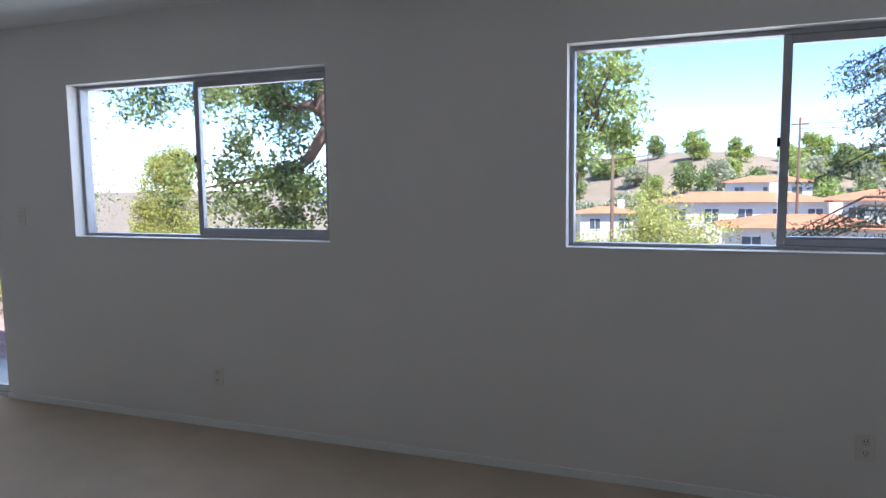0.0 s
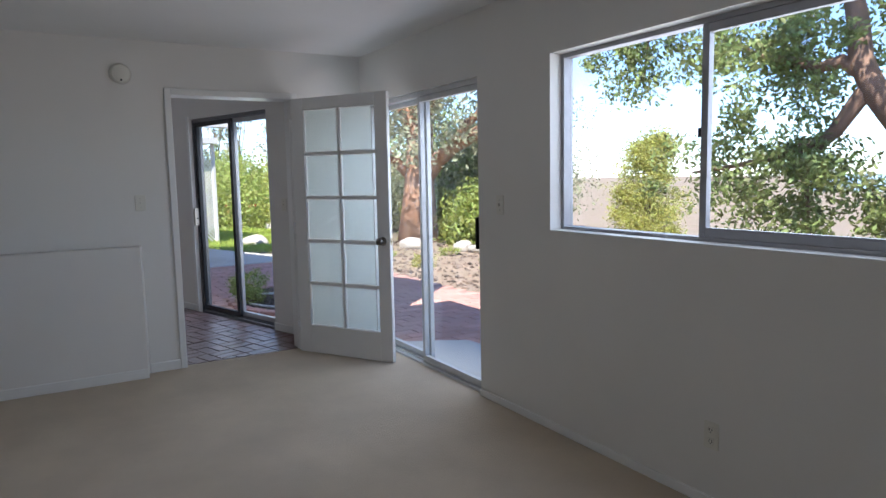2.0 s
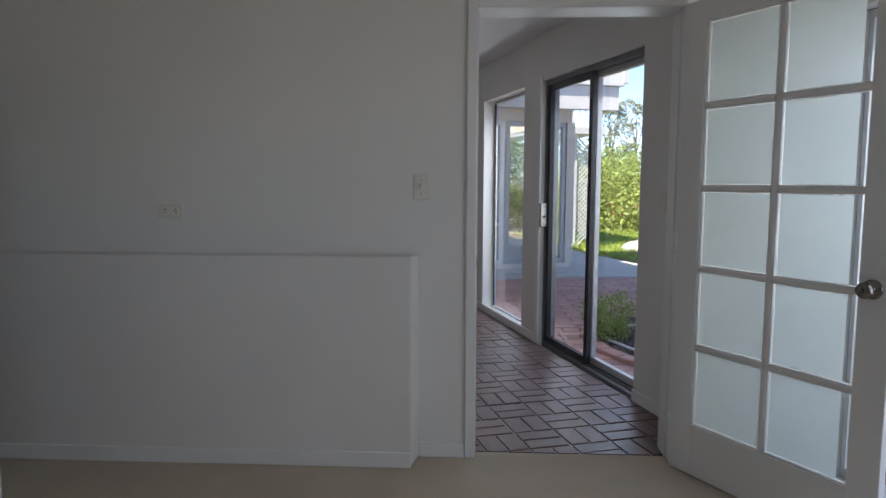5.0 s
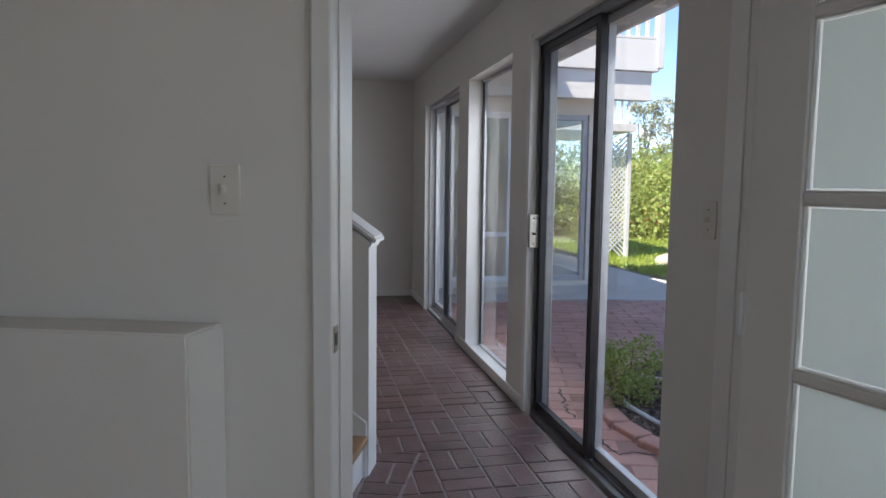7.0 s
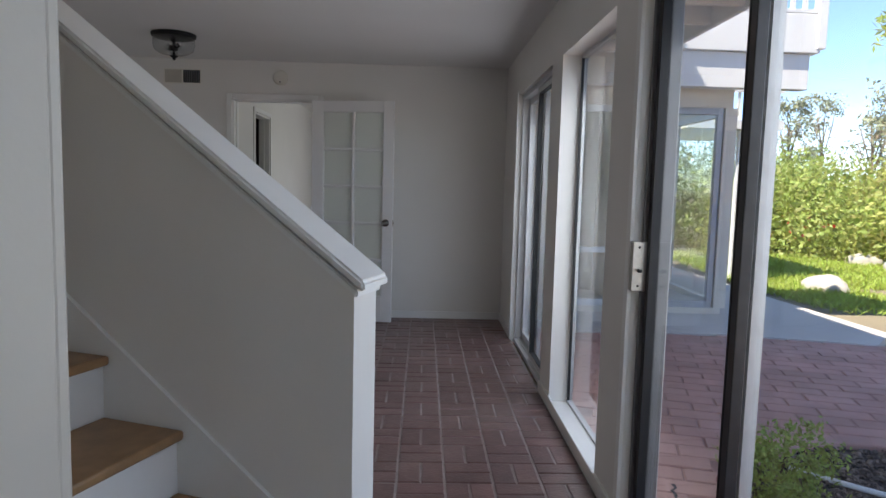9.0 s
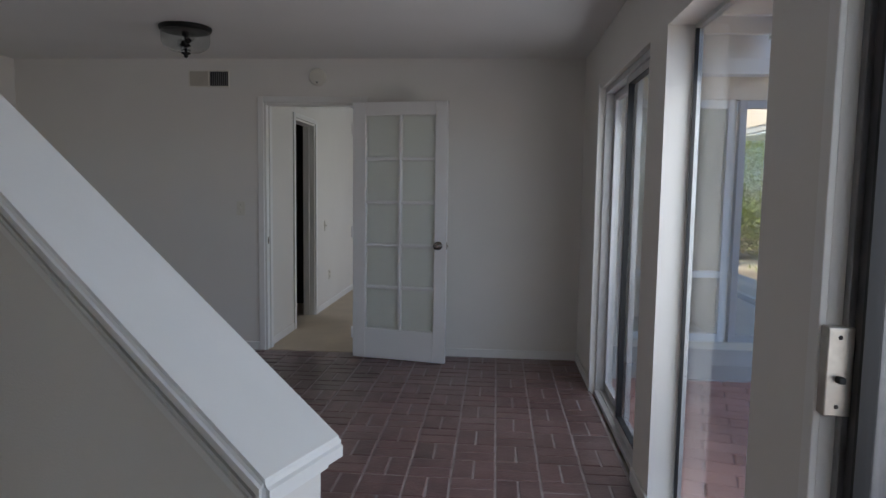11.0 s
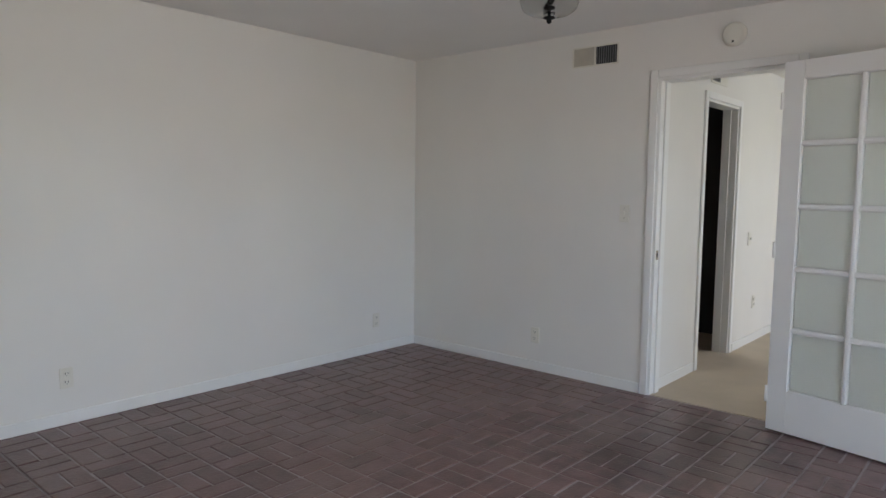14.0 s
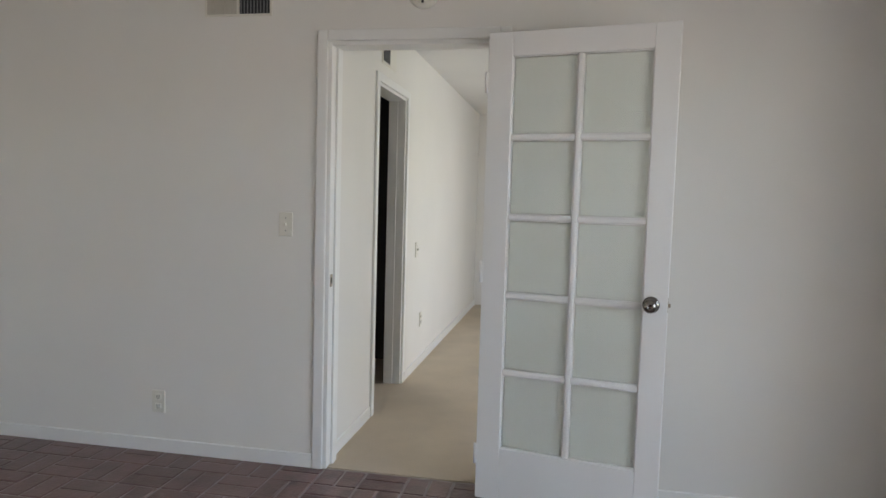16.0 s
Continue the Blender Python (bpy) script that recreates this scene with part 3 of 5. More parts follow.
casing("door_frame_closet_stair", RS @ pose(0.012, 0, 0, 0, 0, -90), 3.03, 3.80, 2.03, 0.03, False)
casing("door_frame_flush", RA @ pose(0, V0, 0, 0, 0, 180), 4.98, 5.80, 2.03, 0.12)
casing("door_frame_closet", pose(0, RC, 0, 0, 0, 180), 11.84, 12.54, 2.0, 0.12, False)
french_door("french_door", at_a(-5.885, 2.538, 0.006, 31.2), 0.885, "white ten-light glazed door, wide open, over beige carpet", sheet=True, top=0.090, bot=0.222, L=0.112)
ang_b = math.degrees(math.atan2(3.449 - 2.709, -10.709 + 10.853))
french_door("french_door", pose(-10.853, 2.706, 0.012, 0, 0, ang_b), 0.765,
            "white ten-light glazed door with milky panes, folded back over brick floor", top=0.098, bot=0.235, L=0.105, R=0.095)
flush_door("flush_door", at_a(-4.985, V0 + 0.08, 0.012, 91.2), 0.80, "plain white flush door standing open over beige carpet")
flush_door("flush_door", RS @ pose(0.006, -3.045, 0.012, 0, 0, -90), 0.74, "plain white flush door, shut, in the stair wall over brick floor", flip=True)
for nm, m in (("strike_plate", RA @ pose(U0 - 0.014, DOOR_A[0] + 0.0185, 0.909)), ("strike_plate", pose(XB - 0.03, DOOR_B[0] + 0.0185, 0.915))):
    sp = thing(nm, m, "small brown metal strike plate on a white door jamb", "strike plate")
    part("plate", box(-0.016, 0.016, 0, 0.002, -0.03, 0.03, 0.001), BRASS, sp)
    part("slot", box(-0.006, 0.010, 0.0015, 0.003, -0.014, 0.014), SLOT, sp)


# ---- windows and sliding glass doors ----
def sash(parent, name, x0, x1, y, z0, z1, rail, t, material, seal):
    """One glazed panel: four rails, gasket, pane."""
    bmm = box(x0, x0 + rail, y, y + t, z0, z1, 0.003)
    bx(bmm, x1 - rail, x1, y, y + t, z0, z1, 0.003)
    bx(bmm, x0 + rail, x1 - rail, y + 0.001, y + t - 0.001, z1 - rail, z1, 0.003)
    bx(bmm, x0 + rail, x1 - rail, y + 0.001, y + t - 0.001, z0, z0 + rail * 1.15, 0.003)
    s = part(name, bmm, material, parent)
    e = rail - 0.004
    g = box(x0 + e, x0 + e + 0.010, y - 0.001, y + t + 0.001, z0 + rail, z1 - rail)
    bx(g, x1 - e - 0.010, x1 - e, y - 0.001, y + t + 0.001, z0 + rail, z1 - rail)
    bx(g, x0 + e + 0.010, x1 - e - 0.010, y - 0.0012, y + t + 0.0012, z0 + rail * 1.15, z0 + rail * 1.15 + 0.006)
    bx(g, x0 + e + 0.010, x1 - e - 0.010, y - 0.0012, y + t + 0.0012, z1 - rail - 0.006, z1 - rail)
    part("gasket", g, seal, s)
    p = part("pane", box(x0 + rail, x1 - rail, y + t / 2 - 0.002, y + t / 2 + 0.002, z0 + rail, z1 - rail), GLASS, s)
    p.visible_shadow = False
    return s


def slider(name, m, x0, x1, head, material, label, handle_x=None, moving_left=True, rail=0.036, fw=0.022, outer=None, seal=None, knob_x=None, inner=None):
    """Two-panel sliding glass door with its outer frame and track. Local y = 0 is the room's face of the frame."""
    ob = thing(name, m, label, "sliding door")
    f = box(x0, x0 + fw, 0.0, 0.10, 0, head, 0.002)
    bx(f, x1 - fw, x1, 0.0, 0.10, 0, head, 0.002)
    bx(f, x0 + fw, x1 - fw, 0.0, 0.10, head - 0.035, head, 0.002)
    part("frame", f, material, ob)
    tr = box(x0 + fw, x1 - fw, -0.01, 0.11, -0.012, 0.016, 0.002)
    for y in (0.022, 0.066):
        bx(tr, x0 + fw, x1 - fw, y, y + 0.006, 0.016, 0.028)
    part("track", tr, material, ob)
    mid = (x0 + x1) / 2
    spans = ((x0 + fw, mid + 0.025), (mid - 0.025, x1 - fw))
    near, far = (spans if moving_left else spans[::-1])
    outer = outer or material
    sash(ob, "panel", *near, 0.012, 0.028, head - 0.035, rail, 0.032, inner or material, seal or material)
    sash(ob, "panel", *far, 0.056, 0.028, head - 0.035, rail, 0.032, outer, outer)
    if knob_x is not None:
        part("pull", box(knob_x - 0.010, knob_x + 0.010, -0.022, 0.014, 0.93, 1.13, 0.004), BLACKMETAL, ob, "black pull handle")
    if handle_x is not None:
        h = box(handle_x - 0.016, handle_x + 0.016, -0.040, 0.012, 0.925, 1.105, 0.003)
        hd = part("handle", h, LATCH, ob, "worn steel latch handle")
        part("lever", box(handle_x + 0.014, handle_x + 0.034, -0.022, -0.008, 0.995, 1.008, 0.003), GASKET, hd)
        for z in (0.945, 1.085):
            part("screw", lathe([(0, 0), (0.005, 0), (0.004, 0.002), (0, 0.002)], 8, Matrix.Translation((handle_x + 0.0158, -0.016, z)) @ Matrix.Rotation(radians(90), 4, "Y")), SLOT, hd)
    return ob


def sliding_window(name, m, x0, x1, z0, z1, label):
    ob = thing(name, m, label, "window", kind="structure")
    f = box(x0, x0 + 0.022, 0.075, 0.139, z0, z1, 0.002)
    bx(f, x1 - 0.022, x1, 0.075, 0.139, z0, z1, 0.002)
    bx(f, x0 + 0.022, x1 - 0.022, 0.075, 0.139, z1 - 0.022, z1, 0.002)
    bx(f, x0 + 0.022, x1 - 0.022, 0.075, 0.139, z0, z0 + 0.022, 0.002)
    part("window_frame", f, ALUWIN, ob)
    mid = (x0 + x1) / 2
    g = part("pane", box(x0 + 0.022, mid + 0.01, 0.117, 0.121, z0 + 0.022, z1 - 0.022), GLASS, ob)
    g.visible_shadow = False
    sash(ob, "sash", mid - 0.018, x1 - 0.022, 0.082, z0 + 0.022, z1 - 0.022, 0.030, 0.026, ALUWIN, ALUWIN)
    part("latch", box(mid - 0.030, mid - 0.018, 0.078, 0.092, (z0 + z1) / 2 - 0.02, (z0 + z1) / 2 + 0.02, 0.003), GASKET, ob)
    part("window_sill", box(x0 - 0.001, x1 + 0.001, -0.004, 0.082, z0 - 0.001, z0 + 0.006, 0.002), TRIM, ob)
    return ob


sliding_window("window_1", RA @ pose(0, V1, 0), *WIN1, SILL, HEAD, "aluminium sliding window in a deep white reveal")
sliding_window("window_2", RA @ pose(0, V1, 0), *WIN2, SILL, HEAD, "aluminium sliding window in a deep white reveal")
slider("sliding_glass_door", RA @ pose(0, V1 + 0.028, 0), SLID[0], SLID[1], SLID[3], ALU, "silver aluminium sliding glass door, closed, beside carpet", None, False, 0.030, 0.022, None, None, SLID[1] - 0.045)
# backlit inner panel coloured near black, outer panel pale for its lit edge
slider("sliding_glass_door", pose(0, YH + 0.03, 0), *S2, HHEAD, ALUDARK, "weathered aluminium sliding glass door with a steel latch", S2[0] + 0.016, True, 0.036, 0.022, ALU, GASKET, None, ALUSHADE)
slider("sliding_glass_door", pose(0, YH + 0.03, 0), *S3, HHEAD, ALU, "silver aluminium sliding glass door, closed, by brick floor", None, False, 0.042, 0.022, ALU, GASKET)
fx = thing("window_3", pose(0, YH, 0), "tall fixed pane in a deep white reveal down to the floor", "window", kind="structure")
f = box(FIX[0], FIX[0] + 0.018, 0.105, 0.135, 0.03, HHEAD, 0.002)
bx(f, FIX[1] - 0.018, FIX[1], 0.105, 0.135, 0.03, HHEAD, 0.002)
bx(f, FIX[0] + 0.018, FIX[1] - 0.018, 0.105, 0.135, HHEAD - 0.018, HHEAD, 0.002)
bx(f, FIX[0] + 0.018, FIX[1] - 0.018, 0.105, 0.135, 0.03, 0.048, 0.002)
part("window_frame", f, ALU, fx)
g = box(FIX[0] + 0.0185, FIX[0] + 0.026, 0.103, 0.117, 0.05, HHEAD - 0.019)
bx(g, FIX[1] - 0.026, FIX[1] - 0.0185, 0.103, 0.117, 0.05, HHEAD - 0.019)
part("gasket", g, GASKET, fx)
p = part("pane", box(FIX[0] + 0.018, FIX[1] - 0.018, 0.118, 0.122, 0.048, HHEAD - 0.018), GLASS, fx)
p.visible_shadow = False
part("window_sill", box(FIX[0] + 0.001, FIX[1] - 0.001, -0.006, 0.104, 0.029, 0.036, 0.002), TRIM, fx)
# slim wooden stops beside the latched and silver doors
for x in (S2[0], S3[0]):
    structure("trim", box(x - 0.045, x - 0.001, -0.014, 0.002, 0, HHEAD + 0.03, 0.003), TRIM, pose(0, YH, 0), "white painted trim strip")


# ---- fixtures on the walls and ceilings ----
def outlet(m, label="ivory duplex power outlet low on a white wall"):
    """Local x along the wall, the room at -y, origin at the plate's middle."""
    ob = thing("power_outlet", m, label, "outlet", "power outlets")
    part("plate", box(-0.035, 0.035, -0.006, 0.001, -0.057, 0.057, 0.003), PLATE, ob)
    for z in (-0.024, 0.024):
        r = part("receptacle", box(-0.016, 0.016, -0.008, -0.005, z - 0.014, z + 0.014, 0.004), PLATE, ob)
        s = box(-0.008, -0.005, -0.0088, -0.0075, z - 0.002, z + 0.008)
        bx(s, 0.005, 0.008, -0.0088, -0.0075, z - 0.002, z + 0.008)
        bx(s, -0.002, 0.002, -0.0088, -0.0075, z - 0.010, z - 0.006)
        part("slot", s, SLOT, r)
    return ob


def light_switch(m, label="ivory toggle light switch on a white wall"):
    ob = thing("light_switch", m, label, "switch", "light switches")
    part("plate", box(-0.035, 0.035, -0.006, 0.001, -0.057, 0.057, 0.003), PLATE, ob)
    part("toggle", box(-0.005, 0.005, -0.020, -0.005, -0.004, 0.014, 0.002, Matrix.Rotation(radians(14), 4, "X")), PLATE, ob)
    for z in (-0.030, 0.030):
        part("screw", box(-0.002, 0.002, -0.0072, -0.0055, z - 0.002, z + 0.002), SLOT, ob)
    return ob


def smoke_alarm(m):
    ob = thing("smoke_alarm", m, "round white plastic smoke alarm on a wall", "smoke alarm", "smoke alarms")
    part("body", lathe([(0, 0), (0.068, 0), (0.070, 0.012), (0.064, 0.026), (0.052, 0.034), (0.020, 0.037), (0, 0.037)], 36, Matrix.Rotation(radians(90), 4, "X")), PLATE, ob)
    part("ring", lathe([(0.050, 0.0335), (0.054, 0.036), (0.058, 0.031)], 36, Matrix.Rotation(radians(90), 4, "X")), PLATE, ob)
    part("button", box(-0.006, 0.006, -0.039, -0.035, -0.050, -0.038, 0.002), SLOT, ob)


WN = RA @ pose(0, V1, 0)
WW = RA @ pose(U0, 0, 0, 0, 0, 90)
WE = pose(XB, 0, 0, 0, 0, 90)
outlet(WN @ pose(-2.46, 0, 0.305))
outlet(WN @ pose(0.76, 0, 0.30))
light_switch(WN @ pose(-3.94, 0, 1.215))
light_switch(WW @ pose(1.422, 0, 1.243))
outlet(WW @ pose(0.28, 0, 1.13) @ pose(0, 0, 0, 0, 90, 0), "ivory power outlet set sideways above the ledge")
smoke_alarm(WW @ pose(1.35, 0, 2.14))
light_switch(pose(-5.421, YH, 1.164))
light_switch(WE @ pose(1.742, 0, 1.177))
outlet(WE @ pose(1.068, 0, 0.260))
outlet(pose(-10.558, YL, 0.26, 0, 0, 180))
outlet(pose(-8.25, YL, 0.26, 0, 0, 180))
smoke_alarm(WE @ pose(2.39, 0, 2.232))
outlet(pose(-13.15, RC, 0.36, 0, 0, 180))
light_switch(pose(-12.95, RC, 0.93, 0, 0, 180))

# return-air grille: a painted half and an open louvred half
vent = thing("wall_vent", WE @ pose(1.322, 0, 2.152), "white wall register, one half closed and one half dark louvres", "vent")
part("frame", (lambda b: bx(bx(bx(bx(bx(b, 0, 0.34, -0.008, 0.001, 0, 0.010, 0.002), 0, 0.34, -0.008, 0.001, 0.125, 0.135, 0.002), 0, 0.010, -0.008, 0.001, 0.010, 0.125), 0.330, 0.340, -0.008, 0.001, 0.010, 0.125), 0.163, 0.175, -0.008, 0.001, 0.010, 0.125))(bmesh.new()), PLATE, vent)
part("backing", box(0.005, 0.335, -0.0012, 0.0006, 0.005, 0.130), SLOT, vent)
for i in range(9):
    part("slat", box(0.010 + i * 0.017, 0.0262 + i * 0.017, -0.0065, -0.002, 0.010, 0.125, 0.001), VENTPAINT, vent)
for i in range(9):
    part("louvre", box(0.181 + i * 0.0165, 0.1855 + i * 0.0165, -0.006, -0.0015, 0.010, 0.125), ALUDARK, vent)
vent2 = thing("wall_vent", pose(-12.06, RC, 2.19, 0, 0, 180), "small white wall register with dark louvres above a closet", "vent")
part("frame", box(-0.16, 0.16, -0.008, 0.001, -0.07, 0.07, 0.002), PLATE, vent2)
part("backing", box(-0.14, 0.0, -0.010, -0.007, -0.055, 0.055), SLOT, vent2)
for i in range(6):
    part("louvre", box(-0.135 + i * 0.023, -0.128 + i * 0.023, -0.012, -0.009, -0.055, 0.055), ALUDARK, vent2)

# flush ceiling lamp: black pan, clear glass drum, candle arms
lamp = thing("ceiling_lamp", pose(-9.95, 1.80, CEIL), "flush ceiling lamp, black metal pan over a clear glass drum", "lamp")
part("pan", lathe([(0, 0.0), (0.162, 0.0), (0.165, -0.006), (0.160, -0.024), (0.150, -0.030), (0, -0.030)], 48), BLACKMETAL, lamp)
part("glass_drum", lathe([(0.150, -0.028), (0.152, -0.09), (0.140, -0.125), (0.10, -0.150), (0.03, -0.160), (0.03, -0.1585), (0.10, -0.1485), (0.1385, -0.1245), (0.1505, -0.09), (0.1485, -0.028)], 40), LAMPGLASS, lamp, "clear glass drum")
part("stem", lathe([(0, -0.03), (0.022, -0.03), (0.022, -0.055), (0.010, -0.062), (0.010, -0.105), (0.03, -0.112), (0.03, -0.122), (0.009, -0.128), (0.009, -0.158), (0.030, -0.163), (0.030, -0.170), (0.012, -0.178), (0.014, -0.188), (0.006, -0.196), (0, -0.198)], 24), BLACKMETAL, lamp)
for k in range(2):
    s = tube([(0.02, 0, -0.108), (0.06, 0, -0.112), (0.085, 0, -0.100)], [0.006, 0.006, 0.015], 10)
    lathe([(0, 0.0), (0.016, 0.0), (0.016, 0.035), (0.012, 0.036), (0, 0.036)], 14, Matrix.Translation((0.03, 0, -0.098)) @ Matrix.Rotation(radians(75), 4, "Y"), s)
    bmesh.ops.transform(s, matrix=Matrix.Rotation(radians(40 + 180 * k), 4, "Z"), verts=s.verts)
    part("arm", s, BLACKMETAL, lamp)
    part("bulb", lathe([(0, -0.01), (0.012, 0), (0.018, 0.02), (0.027, 0.045), (0.022, 0.062), (0, 0.072)], 16, Matrix.Rotation(radians(40 + 180 * k), 4, "Z") @ Matrix.Translation((0.068, 0, -0.092)) @ Matrix.Rotation(radians(80), 4, "Y")), LAMPGLASS, lamp, "clear glass bulb, unlit")


# ---- outdoors: ground, paving, planting ----
def smooth(a, b, x):
    t = np.clip((x - a) / (b - a), 0, 1)
    return t * t * (3 - 2 * t)


def height(x, y):
    """The lie of the land: level round the house, falling away to the north-east, hills far off."""
    x, y = np.asarray(x, float), np.asarray(y, float)
    east = smooth(-9.0, -3.0, x + 0.25 * (y - 8))
    fall = smooth(7.5, 45, y) * east * 9.0 + smooth(45, 400, y) * east * 18
    west = smooth(16, 60, y) * (1 - east) * 6.0 + smooth(60, 300, y) * (1 - east) * 20
    d = np.hypot(x - 70, y - 330)
    ridge = 40 * np.exp(-((x - 105) / 95) ** 2 - ((y - 330) / 120) ** 2) + 8 * np.exp(-((x + 0) / 60) ** 2 - ((y - 420) / 90) ** 2)
    rough = 0.05 * np.sin(x * 0.9 + 1.3 * np.sin(y * 0.5)) * np.sin(y * 0.8) * smooth(8, 14, np.hypot(x + 6, y))
    return -0.13 - fall - west + ridge + rough


def spaced(lo, hi, near, n):
    t = np.linspace(-1, 1, n)
    s = np.sign(t) * (np.abs(t) ** 3.2)
    return np.where(s < 0, near - s * (lo - near), near + s * (hi - near))


gx, gy = spaced(-2600, 2600, -6, 150), spaced(-600, 3800, 10, 170)
X, Y = np.meshgrid(gx, gy, indexing="ij")
Z = height(X, Y)
me = bpy.data.meshes.new("ground")
nx, ny = X.shape
idx = np.arange(nx * ny).reshape(nx, ny)
me.from_pydata(np.stack([X, Y, Z], -1).reshape(-1, 3).tolist(), [], np.stack([idx[:-1, :-1], idx[1:, :-1], idx[1:, 1:], idx[:-1, 1:]], -1).reshape(-1, 4).tolist())
me.polygons.foreach_set("use_smooth", [True] * len(me.polygons))
me.materials.append(DIRT)
tagged(new("ground", me), "dry pale soil with weeds, falling away to a valley", kind="structure")


SEA = mat("hazy sea", (0.30, 0.42, 0.50), 0.35, var=0.05, scale=0.004)
structure("water", box(-2600, 300, 950, 3700, -27.6, -26.98), SEA, ONE, "pale blue sea beyond the valley")


def prism(outline, z0, z1):
    bm = bmesh.new()
    a = [bm.verts.new((x, y, z0)) for x, y in outline]
    b = [bm.verts.new((x, y, z1)) for x, y in outline]
    bm.faces.new(b)
    for i in range(len(a)):
        j = (i + 1) % len(a)
        bm.faces.new((a[i], a[j], b[j], b[i]))
    return bm


def inside(px, py, poly):
    c = False
    for (x0, y0), (x1, y1) in zip(poly, poly[1:] + poly[:1]):
        if (y0 > py) != (y1 > py) and px < (x1 - x0) * (py - y0) / (y1 - y0) + x0:
            c = not c
    return c


# bed beside the latched door: an oval cut out of the paving
BED = [(-7.02 + 1.02 * math.cos(a) - 0.12 * math.sin(a), 5.90 + 0.84 * math.sin(a)) for a in np.linspace(0, 2 * math.pi, 29)[:-1].tolist()]
PAVED = [(-11.0, 4.64), (-4.95, 4.64), (-4.18, 5.39), (-2.16, 4.81), (-1.74, 6.16), (-5.46, 7.32), (-7.23, 7.84), (-8.8, 8.2), (-10.35, 8.15), (-10.75, 6.6)]
structure("pavement_base", prism(PAVED, -0.2, -0.066), JOINT, ONE, "dark joints of terracotta paving")
structure("pavement_slab", prism([(-10.75, 4.64), (-10.75, 6.6), (-10.42, 7.85), (-10.9, 8.3), (-12.8, 8.2), (-20, 8.0), (-20, 4.0), (-16.4, 4.64)], -0.2, -0.045), CONCRETE, ONE, "pale concrete slab")
structure("pavement_step", prism([(-5.90, 3.30), (-3.9, 3.30), (-3.6, 4.10), (-5.55, 3.92)], -0.2, -0.035), CONCRETE, RA, "pale concrete landing outside the glass door")
structure("pavement_kerb", (lambda b: [bx(b, -0.06, 0.06, -0.10, 0.10, -0.2, -0.026, 0.012, pose(-7.02 + 1.07 * math.cos(a) - 0.12 * math.sin(a), 5.90 + 0.89 * math.sin(a), 0, 0, 0, math.degrees(math.atan2(0.91 * math.sin(a), 1.07 * math.cos(a))))) for a in np.linspace(0, 2 * math.pi, 31)[:-1].tolist()] and b)(bmesh.new()), PATIO_ISLAND, ONE, "terracotta brick kerb round a planting bed")
structure("bed_soil", prism(BED, -0.2, -0.061), SOIL, ONE, "dark bark mulch")


def chip_mesh(name, centres, sizes, tilt, material, flat=0.3):
    """Many loose chips in one mesh."""
    rs = np.random.RandomState(len(centres))
    base = np.array([[-1, -1, -1], [1, -1, -1], [1, 1, -1], [-1, 1, -1], [-.7, -.7, 1], [.7, -.7, 1], [.7, .7, 1], [-.7, .7, 1]], float)
    quads = np.array([[0, 1, 5, 4], [1, 2, 6, 5], [2, 3, 7, 6], [3, 0, 4, 7], [4, 5, 6, 7]])
    vs, fs = [], []
    for i, (c, s) in enumerate(zip(centres, sizes)):
        a, b = rs.uniform(0, 6.28), rs.normal(0, tilt)
        rot = np.array(Euler((b, rs.normal(0, tilt), a)).to_matrix())
        vs.append((base * np.array([s, s * rs.uniform(.25, .6), s * flat])) @ rot.T + c)
        fs.append(quads + 8 * i)
    m = bpy.data.meshes.new(name)
    m.from_pydata(np.concatenate(vs).tolist(), [], np.concatenate(fs).tolist())
    m.materials.append(material)
    return m


def crack(pts):
    """A dark open crack wandering over the paving."""
    bm = bmesh.new()
    rs = np.random.RandomState(len(pts))
    last = None
    for (xa, ya), (xb, yb) in zip(pts, pts[1:]):
        for k in range(6):
            x, y = xa + (xb - xa) * k / 6 + rs.normal(0, 0.008), ya + (yb - ya) * k / 6 + rs.normal(0, 0.008)
            w = 0.005 + 0.004 * rs.rand()
            d = Vector((yb - ya, xa - xb, 0)).normalized() * w
            row = [bm.verts.new((x - d.x, y - d.y, -0.0555)), bm.verts.new((x + d.x, y + d.y, -0.0555))]
            if last:
                bm.faces.new((last[0], last[1], row[1], row[0]))
            last = row
    structure("pavement_crack", bm, SLOT, ONE, "dark open crack across terracotta paving")


crack([(-7.59, 4.91), (-7.38, 4.87), (-7.27, 4.82), (-7.02, 4.81)])
crack([(-6.76, 4.8), (-6.54, 4.81), (-6.55, 4.93), (-6.48, 5.0)])
rs = np.random.RandomState(5)
spots = []
while len(spots) < 6000:
    x, y = rs.uniform(-8.1, -5.9), rs.uniform(5.0, 6.8)
    if inside(x, y, BED):
        spots.append((x, y, -0.056 + rs.uniform(0, 0.012)))
tagged(new("bark_chips", chip_mesh("bark_chips", spots, rs.uniform(0.006, 0.020, len(spots)), 0.35, MULCH)), "loose dark bark chips in a planting bed", "mulch", kind="stuff")
hose = thing("irrigation_pipe", pose(0, 0, -0.042), "thin white irrigation pipe lying on mulch", "pipe")
part("pipe", tube([(-7.75, 5.55, 0.0), (-7.5, 5.75, 0.012), (-7.3, 6.0, 0.008), (-7.2, 6.3, 0.0)], [0.014] * 4, 8), WHITEWOOD, hose)
part("pipe", tube([(-7.38, 5.22, 0.004), (-7.14, 5.17, 0.01), (-6.85, 5.20, 0.008), (-6.5, 5.35, 0.0)], [0.014] * 4, 8), WHITEWOOD, hose)


